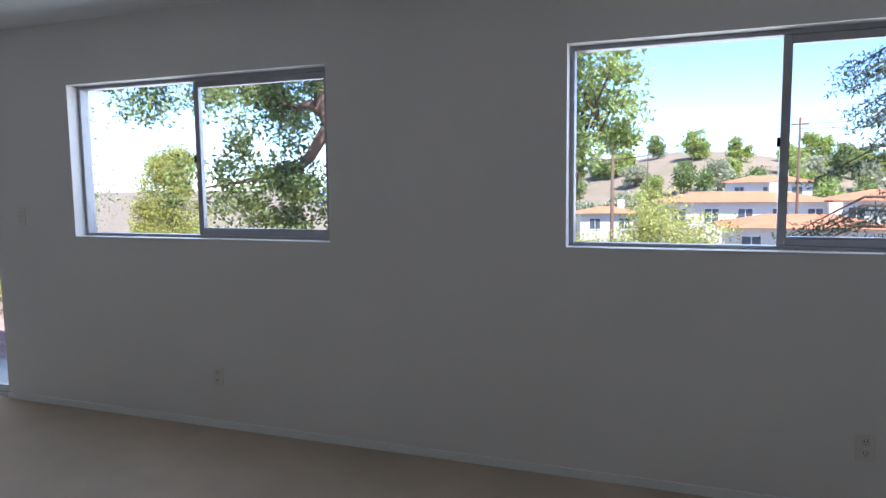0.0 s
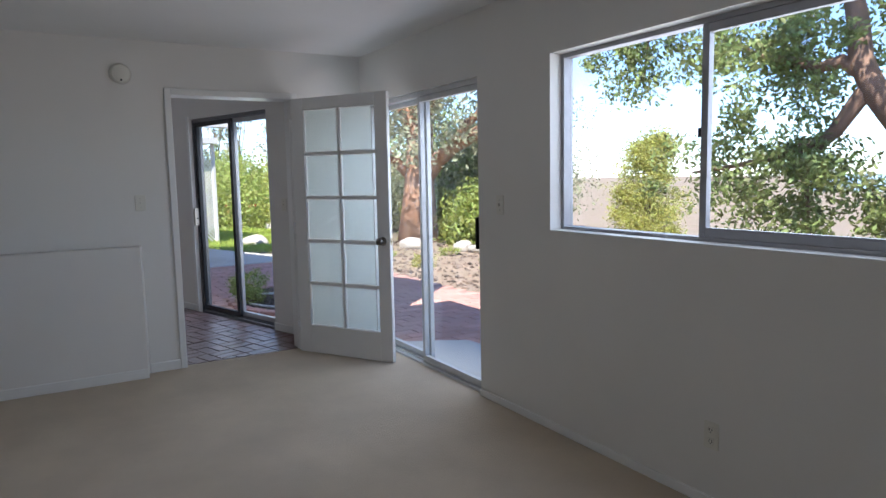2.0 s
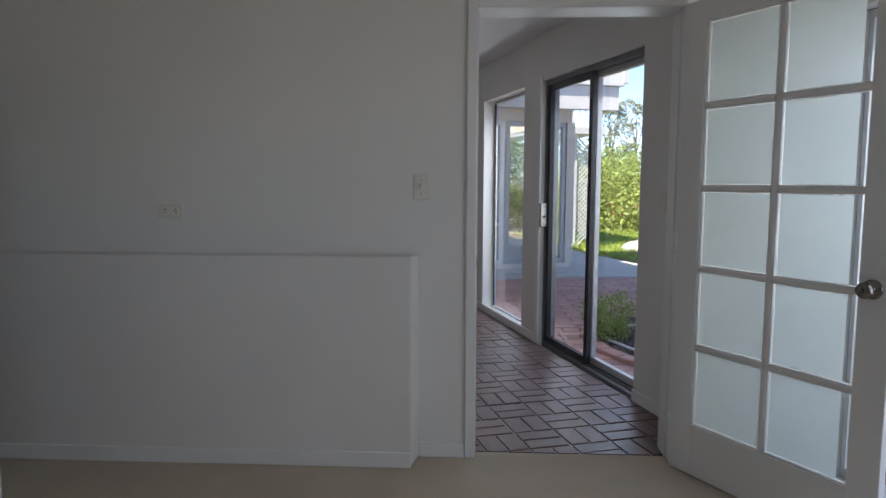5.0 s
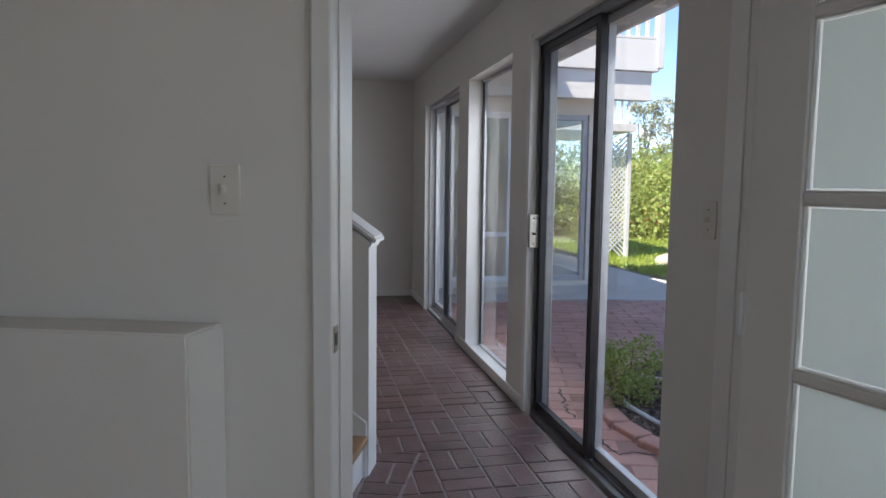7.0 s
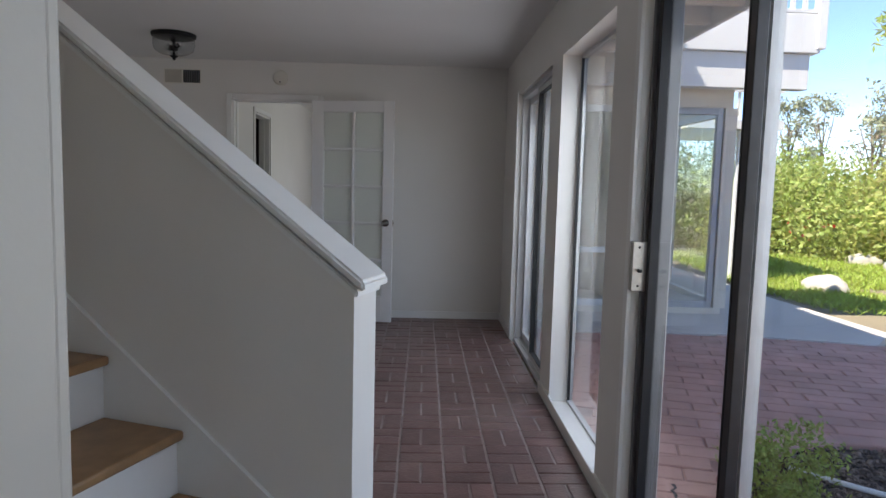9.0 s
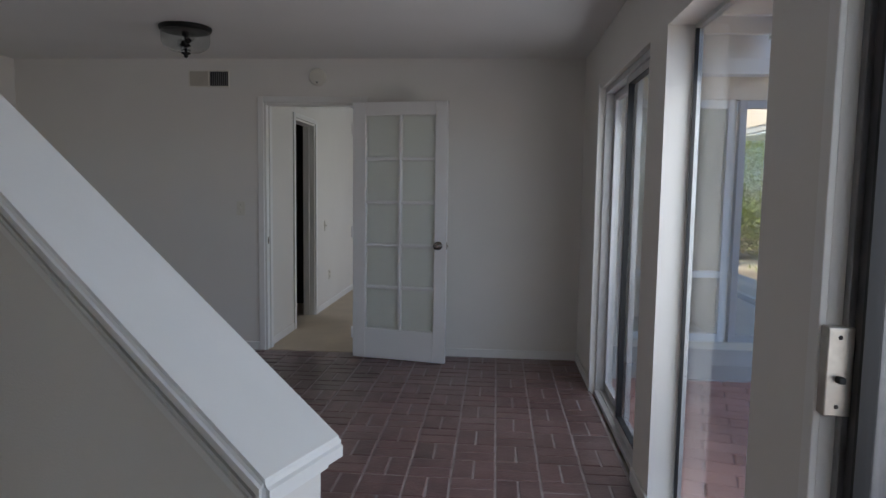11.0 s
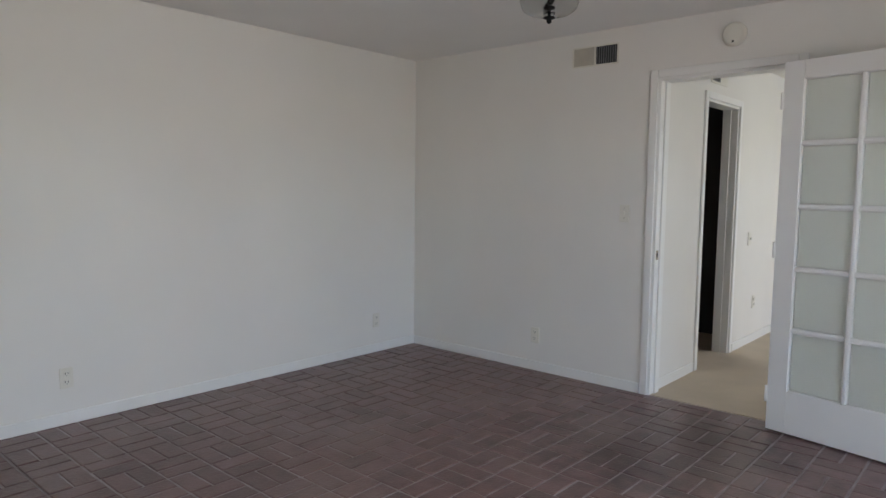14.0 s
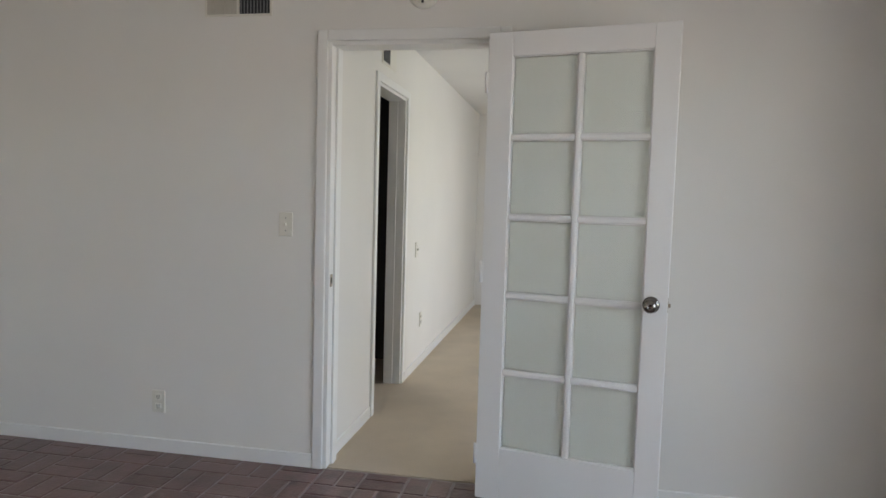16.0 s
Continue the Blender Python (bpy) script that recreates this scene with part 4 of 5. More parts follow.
# foliage
def leaf_mesh(name, centres, sizes, material, seed, upright=0.0, slim=0.45):
    """One folded leaf (two triangles pairs) for each centre."""
    rs = np.random.RandomState(seed)
    n = len(centres)
    c, s = np.asarray(centres, float), np.asarray(sizes, float)[:, None]
    d = rs.normal(size=(n, 3))
    d[:, 2] = d[:, 2] * (1 - upright) + upright * 1.5
    d /= np.linalg.norm(d, axis=1)[:, None]
    o = np.cross(d, rs.normal(size=(n, 3)))
    o /= np.linalg.norm(o, axis=1)[:, None]
    w = slim * s
    tip, base, l, r = c + d * s, c - d * s, c + o * w, c - o * w
    v = np.stack([base, l, tip, r], 1).reshape(-1, 3)
    q = np.arange(4 * n).reshape(n, 4)
    m = bpy.data.meshes.new(name)
    m.from_pydata(v.tolist(), [], q.tolist())
    m.materials.append(material)
    return m


def clumps(rs, centres, radii, per, size):
    """Leaf places in many small uneven clumps."""
    out, sz = [], []
    for c, r in zip(centres, radii):
        k = int(per * rs.uniform(0.6, 1.3))
        p = np.clip(rs.normal(size=(k, 3)), -1.6, 1.6) * np.array([1, 1, 0.75]) * r * 0.5
        out.append(np.asarray(c) + p)
        sz.append(size * rs.uniform(0.6, 1.3, k))
    return np.concatenate(out), np.concatenate(sz)


def leaves_part(name, parent, centres, sizes, material, seed, **k):
    ob = new(name, leaf_mesh(name, centres, sizes, material, seed, **k))
    ob.parent = parent
    return ob


def ground_at(x, y):
    return float(height(x, y))


def tree(name, x, y, top, spread, label, leaf, bark, seed, trunk_r=0.15, clump_n=60, per=90, leaf_size=0.07, crown_low=0.35, lean=(0, 0), clump_r=0.55, z=None, group=""):
    """Tapered trunk, limbs, and a crown of many small leaf clumps with gaps."""
    rs = np.random.RandomState(seed)
    z0 = ground_at(x, y) if z is None else z
    h = top - z0
    ob = thing(name, pose(x, y, z0), label, "tree", group)
    tp = [(lean[0] * t + 0.04 * h * math.sin(3 * t + seed) * t, lean[1] * t + 0.04 * h * math.cos(2 * t + seed) * t, h * 0.85 * t - (0.15 if t == 0 else 0)) for t in np.linspace(0, 1, 7).tolist()]
    bm = tube(tp, [trunk_r * (1 - 0.85 * t) * (1.25 if t == 0 else 1) for t in np.linspace(0, 1, 7).tolist()], 9)
    centres, radii = [], []
    for i in range(clump_n):
        t = rs.uniform(crown_low, 1.0)
        a, rr = rs.uniform(0, 6.283), spread * math.sqrt(rs.uniform(0.02, 1)) * (1.0 - 0.75 * abs((t - crown_low) / (1 - crown_low) - 0.4) ** 1.3)
        c = (lean[0] * t + rr * math.cos(a), lean[1] * t + rr * math.sin(a), h * t + rs.normal(0, 0.03 * h))
        centres.append(c)
        radii.append(clump_r * rs.uniform(0.5, 1.3))
        if i < 14:
            k = max(0.15, t - 0.25)
            st = (lean[0] * k, lean[1] * k, h * 0.85 * k)
            mid = tuple(0.5 * p + 0.5 * q + rs.normal(0, 0.04 * h) for p, q in zip(st, c))
            tube([st, mid, c], [trunk_r * 0.4 * (1 - k * 0.6), trunk_r * 0.24, trunk_r * 0.07], 6, bm)
    part("trunk", bm, bark, ob)
    p, s = clumps(rs, centres, radii, per, leaf_size)
    leaves_part("crown", ob, p, s, leaf, seed)
    return ob


def bush(name, x, y, w, h, leaf, label, seed, per=90, n=26, size=0.05, z=None, group="", category="shrub"):
    rs = np.random.RandomState(seed)
    z0 = ground_at(x, y) if z is None else z
    ob = thing(name, pose(x, y, z0), label, category, group)
    cs, rd = [], []
    bm = bmesh.new()
    for i in range(n):
        a, r = rs.uniform(0, 6.283), w * 0.5 * math.sqrt(rs.uniform(0, 1))
        c = (r * math.cos(a), r * math.sin(a), h * rs.uniform(0.15, 1.0) * (1 - 0.4 * (r / (w * 0.5)) ** 2))
        cs.append(c)
        rd.append(w * rs.uniform(0.14, 0.3))
        if i < 9:
            tube([(0.1 * c[0], 0.1 * c[1], -0.05), (c[0] * 0.6, c[1] * 0.6, c[2] * 0.5), c], [0.012 * h + 0.004, 0.008 * h + 0.003, 0.003], 5, bm)
    part("stems", bm, BARKDARK, ob)
    p, s = clumps(rs, cs, rd, per, size)
    p[:, 2] = np.maximum(p[:, 2], 0.01)
    leaves_part("foliage", ob, p, s, leaf, seed)
    return ob


# plants in the bed
bush("shrub", -7.30, 5.23, 0.40, 0.50, LEAFMID, "small green leafy shrub in a mulched bed", 3, per=110, n=34, size=0.014, z=-0.063)
bush("shrub", -6.75, 6.05, 0.30, 0.22, LEAFMID, "low green seedling in a mulched bed", 4, per=26, n=10, size=0.026, z=-0.063)

# big spreading tree outside the sliding windows: limbs arch over from beside the wall
bt = thing("spreading_tree", pose(-0.75, 7.9, ground_at(-0.75, 7.9)), "large spreading tree with brown limbs and dark green leaves", "tree")
gz = ground_at(-0.75, 7.9)
bm = tube([(0.25, 0.1, -0.2), (0.05, 0.05, 1.0), (-0.45, 0.0, 1.7), (-0.80, 0.0, 2.2), (-0.90, 0.0, 2.45), (-0.93, 0.0, 2.75), (-1.0, 0.05, 3.1), (-0.85, 0.1, 3.8), (-0.7, 0.1, 5.2)], [0.24, 0.18, 0.13, 0.11, 0.10, 0.09, 0.08, 0.07, 0.04], 12)
limbs = [[(-0.80, 0, 2.24), (-0.91, 0.0, 2.10), (-1.07, 0.0, 1.85), (-1.20, 0.0, 1.73), (-1.38, 0.02, 1.72), (-1.60, 0.0, 1.62), (-1.95, 0.05, 1.56), (-2.4, 0.1, 1.5)],
         [(-0.90, 0, 2.36), (-1.05, 0.0, 2.46), (-1.23, 0.0, 2.42), (-1.46, 0.02, 2.52), (-1.75, 0.1, 2.60), (-2.3, 0.2, 2.95)],
         [(-0.95, 0, 3.3), (-1.6, 0.3, 3.7), (-2.5, 0.3, 3.4), (-3.0, 0.3, 2.95), (-3.08, 0.3, 2.3)],
         [(-0.8, 0, 3.9), (0.6, 0.2, 4.3), (1.6, 0.3, 4.2), (2.6, 0.4, 3.5)],
         [(-1.36, 0.02, 1.72), (-1.32, 0.1, 1.40), (-1.30, 0.15, 1.1), (-1.33, 0.2, 0.5)],
         [(-0.8, 0, 4.2), (-0.3, -1.2, 4.8), (-0.4, -2.2, 4.6)],
         [(-2.4, 0.3, 3.5), (-3.0, 0.3, 3.25), (-3.5, 0.3, 2.75)]]
limb_r = (0.085, 0.075, 0.05, 0.12, 0.035, 0.10, 0.025)
for lb, lr in zip(limbs, limb_r):
    tube(lb, [lr * (1 - 0.85 * i / (len(lb) - 1)) for i in range(len(lb))], 8, bm)
part("trunk", bm, BARKBROWN, bt)
rs = np.random.RandomState(11)
cs = []
for n, lb in enumerate(limbs):
    a = np.array(lb)
    for _ in range((24, 34, 12, 40, 20, 30, 9)[n]):
        k = rs.uniform(0.3 if n != 2 else 0.6, 1) * (len(a) - 1)
        i = min(int(k), len(a) - 2)
        cs.append(a[i] + (a[i + 1] - a[i]) * (k - i) + rs.normal(0, [0.30, 0.34, 0.24] if n not in (2, 6) else [0.10, 0.2, 0.14]))
for _ in range(120):
    c = np.array([rs.uniform(-1.9, 1.4), rs.normal(0.45, 0.45), rs.uniform(0.6, 4.4)])
    if not (-1.45 < c[0] < -0.8 and 1.75 < c[2] < 2.4):
        cs.append(c)
p, s = clumps(rs, cs, rs.uniform(0.16, 0.36, len(cs)), 190, 0.034)
leaves_part("crown", bt, p, s, LEAF, 12)

# neighbours seen through the sliding windows
tree("poplar", -9.3, 20.2, 2.35, 1.05, "bushy upright tree with yellow-green leaves", LEAFBRIGHT, BARKDARK, 21, 0.16, 100, 330, 0.042, 0.1, clump_r=0.5)
tree("garden_tree", 1.35, 9.6, 3.3, 0.9, "light green leafy tree beside a house window", LEAFLIGHT, BARKDARK, 22, 0.10, 46, 200, 0.045, 0.50, clump_r=0.34, lean=(0.3, 0))
cedar = thing("cedar", pose(8.9, 12.8, ground_at(8.9, 12.8)), "dark drooping cedar with flat layered boughs", "tree")
rs = np.random.RandomState(31)
ch = 6.6 - ground_at(8.9, 12.8)
bm = tube([(0, 0, -0.2), (0.05, 0, ch * 0.5), (0, 0, ch)], [0.22, 0.15, 0.03], 9)
pp, ss = [], []
for i in range(54):
    zz, a = ch * rs.uniform(0.15, 0.97), rs.uniform(0, 6.283)
    ln = 2.5 * (1.05 - zz / ch) + 0.8
    tip = np.array([ln * math.cos(a), ln * math.sin(a), zz - 0.28 * ln])
    tube([(0, 0, zz), tuple(tip * np.array([.5, .5, 0]) + np.array([0, 0, zz + 0.02])), tuple(tip)], [0.04, 0.025, 0.006], 5, bm)
    for t in np.linspace(0.15, 1, 13):
        c = np.array([0, 0, zz]) * (1 - t) + tip * t + np.array([0, 0, 0.12 * math.sin(3.1 * t)])
        k = rs.normal(size=(46, 3)) * np.array([0.17, 0.17, 0.055]) + c
        pp.append(k)
        ss.append(rs.uniform(0.03, 0.075, 46))
part("trunk", bm, BARKDARK, cedar)
leaves_part("crown", cedar, np.concatenate(pp), np.concatenate(ss), LEAFDARK, 32, slim=0.25)


def utility_pole(x, y, top):
    z = ground_at(x, y)
    ob = thing("utility_pole", pose(x, y, z), "weathered wooden utility pole with a crossarm", "utility pole", "utility poles")
    part("pole", tube([(0, 0, -0.2), (0, 0, top - z)], [0.15, 0.10], 8), BARKDARK, ob)
    part("crossarm", box(-0.7, 0.7, -0.05, 0.05, top - z - 0.6, top - z - 0.5), BARKDARK, ob)


def villa(x, y, w, d, h, turn, base_z, label, wings=True):
    """A white house with openings and a hipped clay roof."""
    ob = thing("house", pose(x, y, base_z, 0, 0, turn), label, "house", "hillside houses")
    part("wall", box(-w / 2, w / 2, -d / 2, d / 2, -4.0, h), FARWALL, ob)
    bm = bmesh.new()
    e, r = 0.7, min(w, d) * 0.12
    lo = [bm.verts.new(v) for v in ((-w / 2 - e, -d / 2 - e, h - 0.05), (w / 2 + e, -d / 2 - e, h - 0.05), (w / 2 + e, d / 2 + e, h - 0.05), (-w / 2 - e, d / 2 + e, h - 0.05))]
    k = d / 2 * 0.9
    hi = [bm.verts.new((-w / 2 + k, 0, h + r)), bm.verts.new((w / 2 - k, 0, h + r))]
    for q in ((lo[0], lo[1], hi[1], hi[0]), (lo[2], lo[3], hi[0], hi[1]), (lo[1], lo[2], hi[1]), (lo[3], lo[0], hi[0]), (lo[3], lo[2], lo[1], lo[0])):
        bm.faces.new(q)
    roof = part("roof", bm, ROOF, ob)
    part("chimney", box(w * 0.18, w * 0.18 + 0.9, -0.4, 0.4, h, h + r + 0.9), FARWALL, roof)
    n = max(2, int(w / 3.2))
    for i in range(n):
        cx = -w / 2 + (i + 0.5) * w / n
        win = part("window", box(cx - 0.65, cx + 0.65, -d / 2 - 0.05, -d / 2 + 0.03, h - 2.1, h - 0.75), FARGLASS, ob)
        fr = box(cx - 0.75, cx + 0.75, -d / 2 - 0.08, -d / 2 - 0.02, h - 2.2, h - 2.1)
        bx(fr, cx - 0.03, cx + 0.03, -d / 2 - 0.08, -d / 2 - 0.04, h - 2.1, h - 0.75)
        bx(fr, cx - 0.75, cx + 0.75, -d / 2 - 0.08, -d / 2 - 0.02, h - 0.75, h - 0.65)
        part("window_frame", fr, WHITEWOOD, win)


villa(25.7, 54, 11, 7, 2.8, -18, -4.95, "white stucco house with a low red clay roof")
villa(28.3, 73, 16, 8, 3.8, -12, -4.55, "two-storey white stucco house with a red clay roof")
villa(17.8, 91, 7.5, 6, 3.0, -4, -5.65, "white stucco house with a red clay roof half hidden by trees")
villa(46, 108, 12, 8, 3.8, -20, -2.7, "pale house with a red clay roof on a slope")
villa(42, 68, 12, 8, 3.0, -24, -3.6, "white house with a red clay roof among trees")
utility_pole(8.6, 42, 3.3)
utility_pole(26.4, 56, 6.4)
utility_pole(30, 118, 6.5)
for za, zb in ((5.9, 7.6), (5.5, 7.0)):
    wire = thing("power_line", pose(0, 0, 0), "thin dark power line sagging between wooden poles", "cable", "power lines")
    part("cable", tube([(8.6 + (26.4 - 8.6) * k, 42 + 14 * k, 2.75 + (za - 2.75) * k - 1.2 * k * (1 - k)) for k in np.linspace(0, 1, 9).tolist()], [0.02] * 9, 4), BLACKMETAL, wire)
    part("cable", tube([(26.4 + 26 * k, 56 - 4 * k, za + (zb - za) * k - 1.6 * k * (1 - k)) for k in np.linspace(0, 1, 9).tolist()], [0.02] * 9, 4), BLACKMETAL, wire)
rs = np.random.RandomState(77)
for i in range(170):
    yy = rs.uniform(60, 300)
    xx = yy * (rs.uniform(-0.06, 0.34) if i % 2 == 0 else rs.uniform(0.30, 0.66)) + rs.normal(0, 3)
    if any(abs(xx - hx) < 11 and abs(yy - hy) < 8 for hx, hy in ((27, 54), (27.5, 73), (18, 91), (47, 108), (42, 68), (24, 64), (22, 54))):
        continue
    g = ground_at(xx, yy)
    g = max(g, -9.5) if yy < 130 else g
    tree("hillside_tree", xx, yy, g + rs.uniform(3, 5.0 if i % 2 == 0 else 8.5) * (0.8 + yy / 300), rs.uniform(1.2, 2.8) * (0.8 + yy / 260), "dark green tree on a distant slope", (LEAF, LEAFGREY, LEAFMID)[i % 3], BARKDARK, 100 + i, 0.2, 34, 70, 0.15 + yy / 600, 0.2, clump_r=1.2 * (0.8 + yy / 260), z=g, group="hillside trees")
for i, (xx, yy, w, h) in enumerate(((4.1, 13.8, 2.0, 1.9), (8.0, 26, 4, 3.4), (13.5, 33, 5, 4.0), (2.6, 15, 2.2, 1.1), (18, 40, 5, 3.6))):
    bush("garden_shrub", xx, yy, w, h, (LEAFBRIGHT, LEAFMID, LEAF)[i % 3], "broad leafy garden shrub on a slope", 60 + i, per=230, n=46, size=0.038 if yy < 20 else 0.10, group="slope shrubs")

# eucalyptus beyond the silver door, dry ground, boulders, log, shrubs
eu = tree("eucalyptus", -11.3, 12.2, 9.0, 2.5, "old eucalyptus with peeling reddish bark and grey-green leaves", LEAFGREY, BARK, 41, 0.42, 150, 120, 0.07, 0.22, lean=(0.7, 0.4), clump_r=0.75)
bm = tube([(0.05, 0.05, 1.5), (0.9, 0.3, 2.2), (2.0, 0.6, 2.7), (3.2, 0.8, 3.5)], [0.20, 0.17, 0.13, 0.06], 10)
part("limb", bm, BARK, eu, "thick reddish limb")
for i, (x, y, w, h, lf) in enumerate(((-9.3, 12.6, 1.9, 1.3, LEAFMID), (-10.6, 14.6, 3.0, 2.8, LEAFGREY), (-12.2, 15.6, 3.0, 3.2, LEAF), (-14.2, 15.0, 3.2, 2.4, LEAFGREY), (-13.0, 18.5, 4.5, 4.8, LEAFGREY), (-15.6, 18.0, 4.5, 4.6, LEAFMID), (-11.6, 13.4, 1.6, 1.1, LEAFBRIGHT))):
    bush("garden_shrub", x, y, w, h, lf, "dense grey-green garden shrub on dry soil", 80 + i, per=230, n=60, size=0.06, group="garden shrubs")


def boulder(x, y, r, seed):
    bm = bmesh.new()
    bmesh.ops.create_icosphere(bm, subdivisions=3, radius=r)
    for v in bm.verts:
        k = 1 + 0.35 * noise.noise(v.co * (1.6 / r) * 0.5 + Vector((seed * 3.1, 0, 0))) + 0.08 * noise.noise(v.co * (6 / r))
        v.co = Vector((v.co.x * 1.25 * k, v.co.y * k, v.co.z * 0.72 * k))
    for f in bm.faces:
        f.smooth = True
    single("boulder", bm, STONE, pose(x, y, ground_at(x, y) + r * 0.3, 0, 0, 40 * seed), "rough white boulder lying on dry soil", "rock", "boulders")


for i, (x, y, r) in enumerate(((-14.3, 9.75, 0.26), (-17.6, 12.6, 0.26), (-16.4, 12.4, 0.24), (-15.7, 12.6, 0.2), (-10.3, 11.0, 0.22), (-7.5, 11.2, 0.26), (-6.9, 11.5, 0.22), (-9.2, 11.4, 0.2))):
    boulder(x, y, r, i + 1)
lg = thing("log", pose(-8.3, 11.3, ground_at(-8.3, 11.3) + 0.08), "pale weathered log lying on dry soil", "log")
part("stem", tube([(-0.8, 0.1, 0), (0, 0, 0.02), (0.9, 0.1, 0)], [0.09, 0.10, 0.07], 9), STONE, lg)

# litter and low weeds on the dry soil past the paving
rs = np.random.RandomState(15)
spots = []
while len(spots) < 1800:
    x, y = rs.uniform(-13.0, -3.0), rs.uniform(6.2, 12.0)
    if not inside(x, y, PAVED) and y > 8.4 - 0.32 * (x + 10):
        spots.append((x, y, ground_at(x, y) + 0.012))
tagged(new("soil_litter", chip_mesh("soil_litter", spots, rs.uniform(0.015, 0.06, len(spots)), 0.3, MULCH)), "dry leaves and bark strewn over pale soil", "litter", kind="stuff")
for i, (x, y) in enumerate(((-9.6, 9.6), (-8.2, 9.2), (-7.2, 9.9), (-6.4, 8.8), (-8.9, 10.6), (-5.6, 9.4))):
    bush("weed", x, y, 0.35 + 0.08 * (i % 3), 0.16 + 0.05 * (i % 2), LEAFBRIGHT if i % 2 else LEAFMID, "low green weed growing in dry soil", 220 + i, per=40, n=12, size=0.022, group="soil weeds", category="weed")

# lawn and hedge beyond the slab
rs = np.random.RandomState(8)
gp = np.stack([rs.uniform(-21, -12.2, 26000), rs.uniform(8.6, 13.5, 26000)], 1)
keep = (np.hypot((gp[:, 0] + 15.2) / 3.6, (gp[:, 1] - 10.6) / 2.2) + rs.normal(0, 0.12, len(gp)) < 1.1) & ~((gp[:, 0] > -14.5) & (gp[:, 1] > 10.2))
gp = gp[keep]
gz_ = height(gp[:, 0], gp[:, 1]) + 0.04
ob = new("grass", leaf_mesh("grass", np.column_stack([gp, gz_]), rs.uniform(0.05, 0.12, len(gp)), GRASS, 9, upright=0.7, slim=0.12))
tagged(ob, "bright green unmown grass", "grass", kind="stuff")
for i, (x, y, w, h, lf) in enumerate(((-19.5, 13.5, 4, 1.5, LEAFMID), (-17.0, 15.0, 4.0, 1.6, LEAFBRIGHT), (-22.5, 13.0, 5, 2.0, LEAFMID), (-20.0, 17.0, 5, 2.2, LEAFBRIGHT), (-15.0, 17.0, 4, 1.2, LEAFBRIGHT), (-25, 16, 5, 2.5, LEAFMID), (-24, 20, 6, 2.9, LEAFBRIGHT), (-18.5, 20, 5, 2.0, LEAFMID), (-28, 14, 5, 3.2, LEAF), (-21, 11.2, 2.2, 0.9, LEAFMID), (-21.5, 9.0, 2.6, 3.4, LEAF), (-21.0, 6.9, 3.0, 4.0, LEAF), (-23.0, 4.6, 4.0, 4.4, LEAFMID))):
    bush("hedge_shrub", x, y, w, h, lf, "dense sunlit green hedge shrub behind a lawn", 140 + i, per=210, n=56, size=0.075, group="hedge shrubs")
for i, (x, y, h) in enumerate(((-26, 18.2, 4.6), (-28.5, 21, 5.2), (-25, 20.5, 4.6), (-30, 19, 5.0), (-27, 16, 4.3))):
    tree("slender_tree", x, y, h, 1.0, "slender open-crowned tree with pale trunk", LEAFGREY, PALMTRUNK, 170 + i, 0.08, 20, 70, 0.075, 0.45, clump_r=0.5, group="slender trees")
rp = np.random.RandomState(3)
fl = np.column_stack([rp.normal(-18.6, 0.4, 26), rp.normal(11.9, 0.25, 26), rp.uniform(0.3, 0.8, 26)])
ob = new("flower_heads", leaf_mesh("flower_heads", fl, np.full(26, 0.045), FLOWER, 4, slim=0.8))
tagged(ob, "scattered red flowers in a hedge", "flowers", kind="stuff")
palm = thing("palm_tree", pose(-40, 29.0, ground_at(-40, 29.0)), "tall fan palm with a skirt of dry fronds", "tree")
pt = 10.2 - ground_at(-40, 29.0)
part("trunk", tube([(0, 0, -0.3), (0.1, 0, pt * 0.5), (0, 0, pt)], [0.34, 0.27, 0.25], 10), PALMTRUNK, palm)
rp = np.random.RandomState(6)
fp, fs_, dp, ds = [], [], [], []
for i in range(60):
    a, el = rp.uniform(0, 6.283), rp.uniform(-0.5, 1.4)
    for t in np.linspace(0.4, 1.6, 7):
        fp.append((t * math.cos(a) * math.cos(el), t * math.sin(a) * math.cos(el), pt + 0.3 + t * math.sin(el) - 0.25 * t * t))
        fs_.append(0.28)
for i in range(260):
    a = rp.uniform(0, 6.283)
    dp.append((0.5 * math.cos(a), 0.5 * math.sin(a), pt - rp.uniform(0, 1.3)))
    ds.append(0.3)
leaves_part("fronds", palm, fp, fs_, LEAFMID, 7, slim=0.3)
leaves_part("dry_skirt", palm, dp, ds, leafy("dry fronds", (0.36, 0.25, 0.12), 0.3), 8, upright=0.8, slim=0.3)

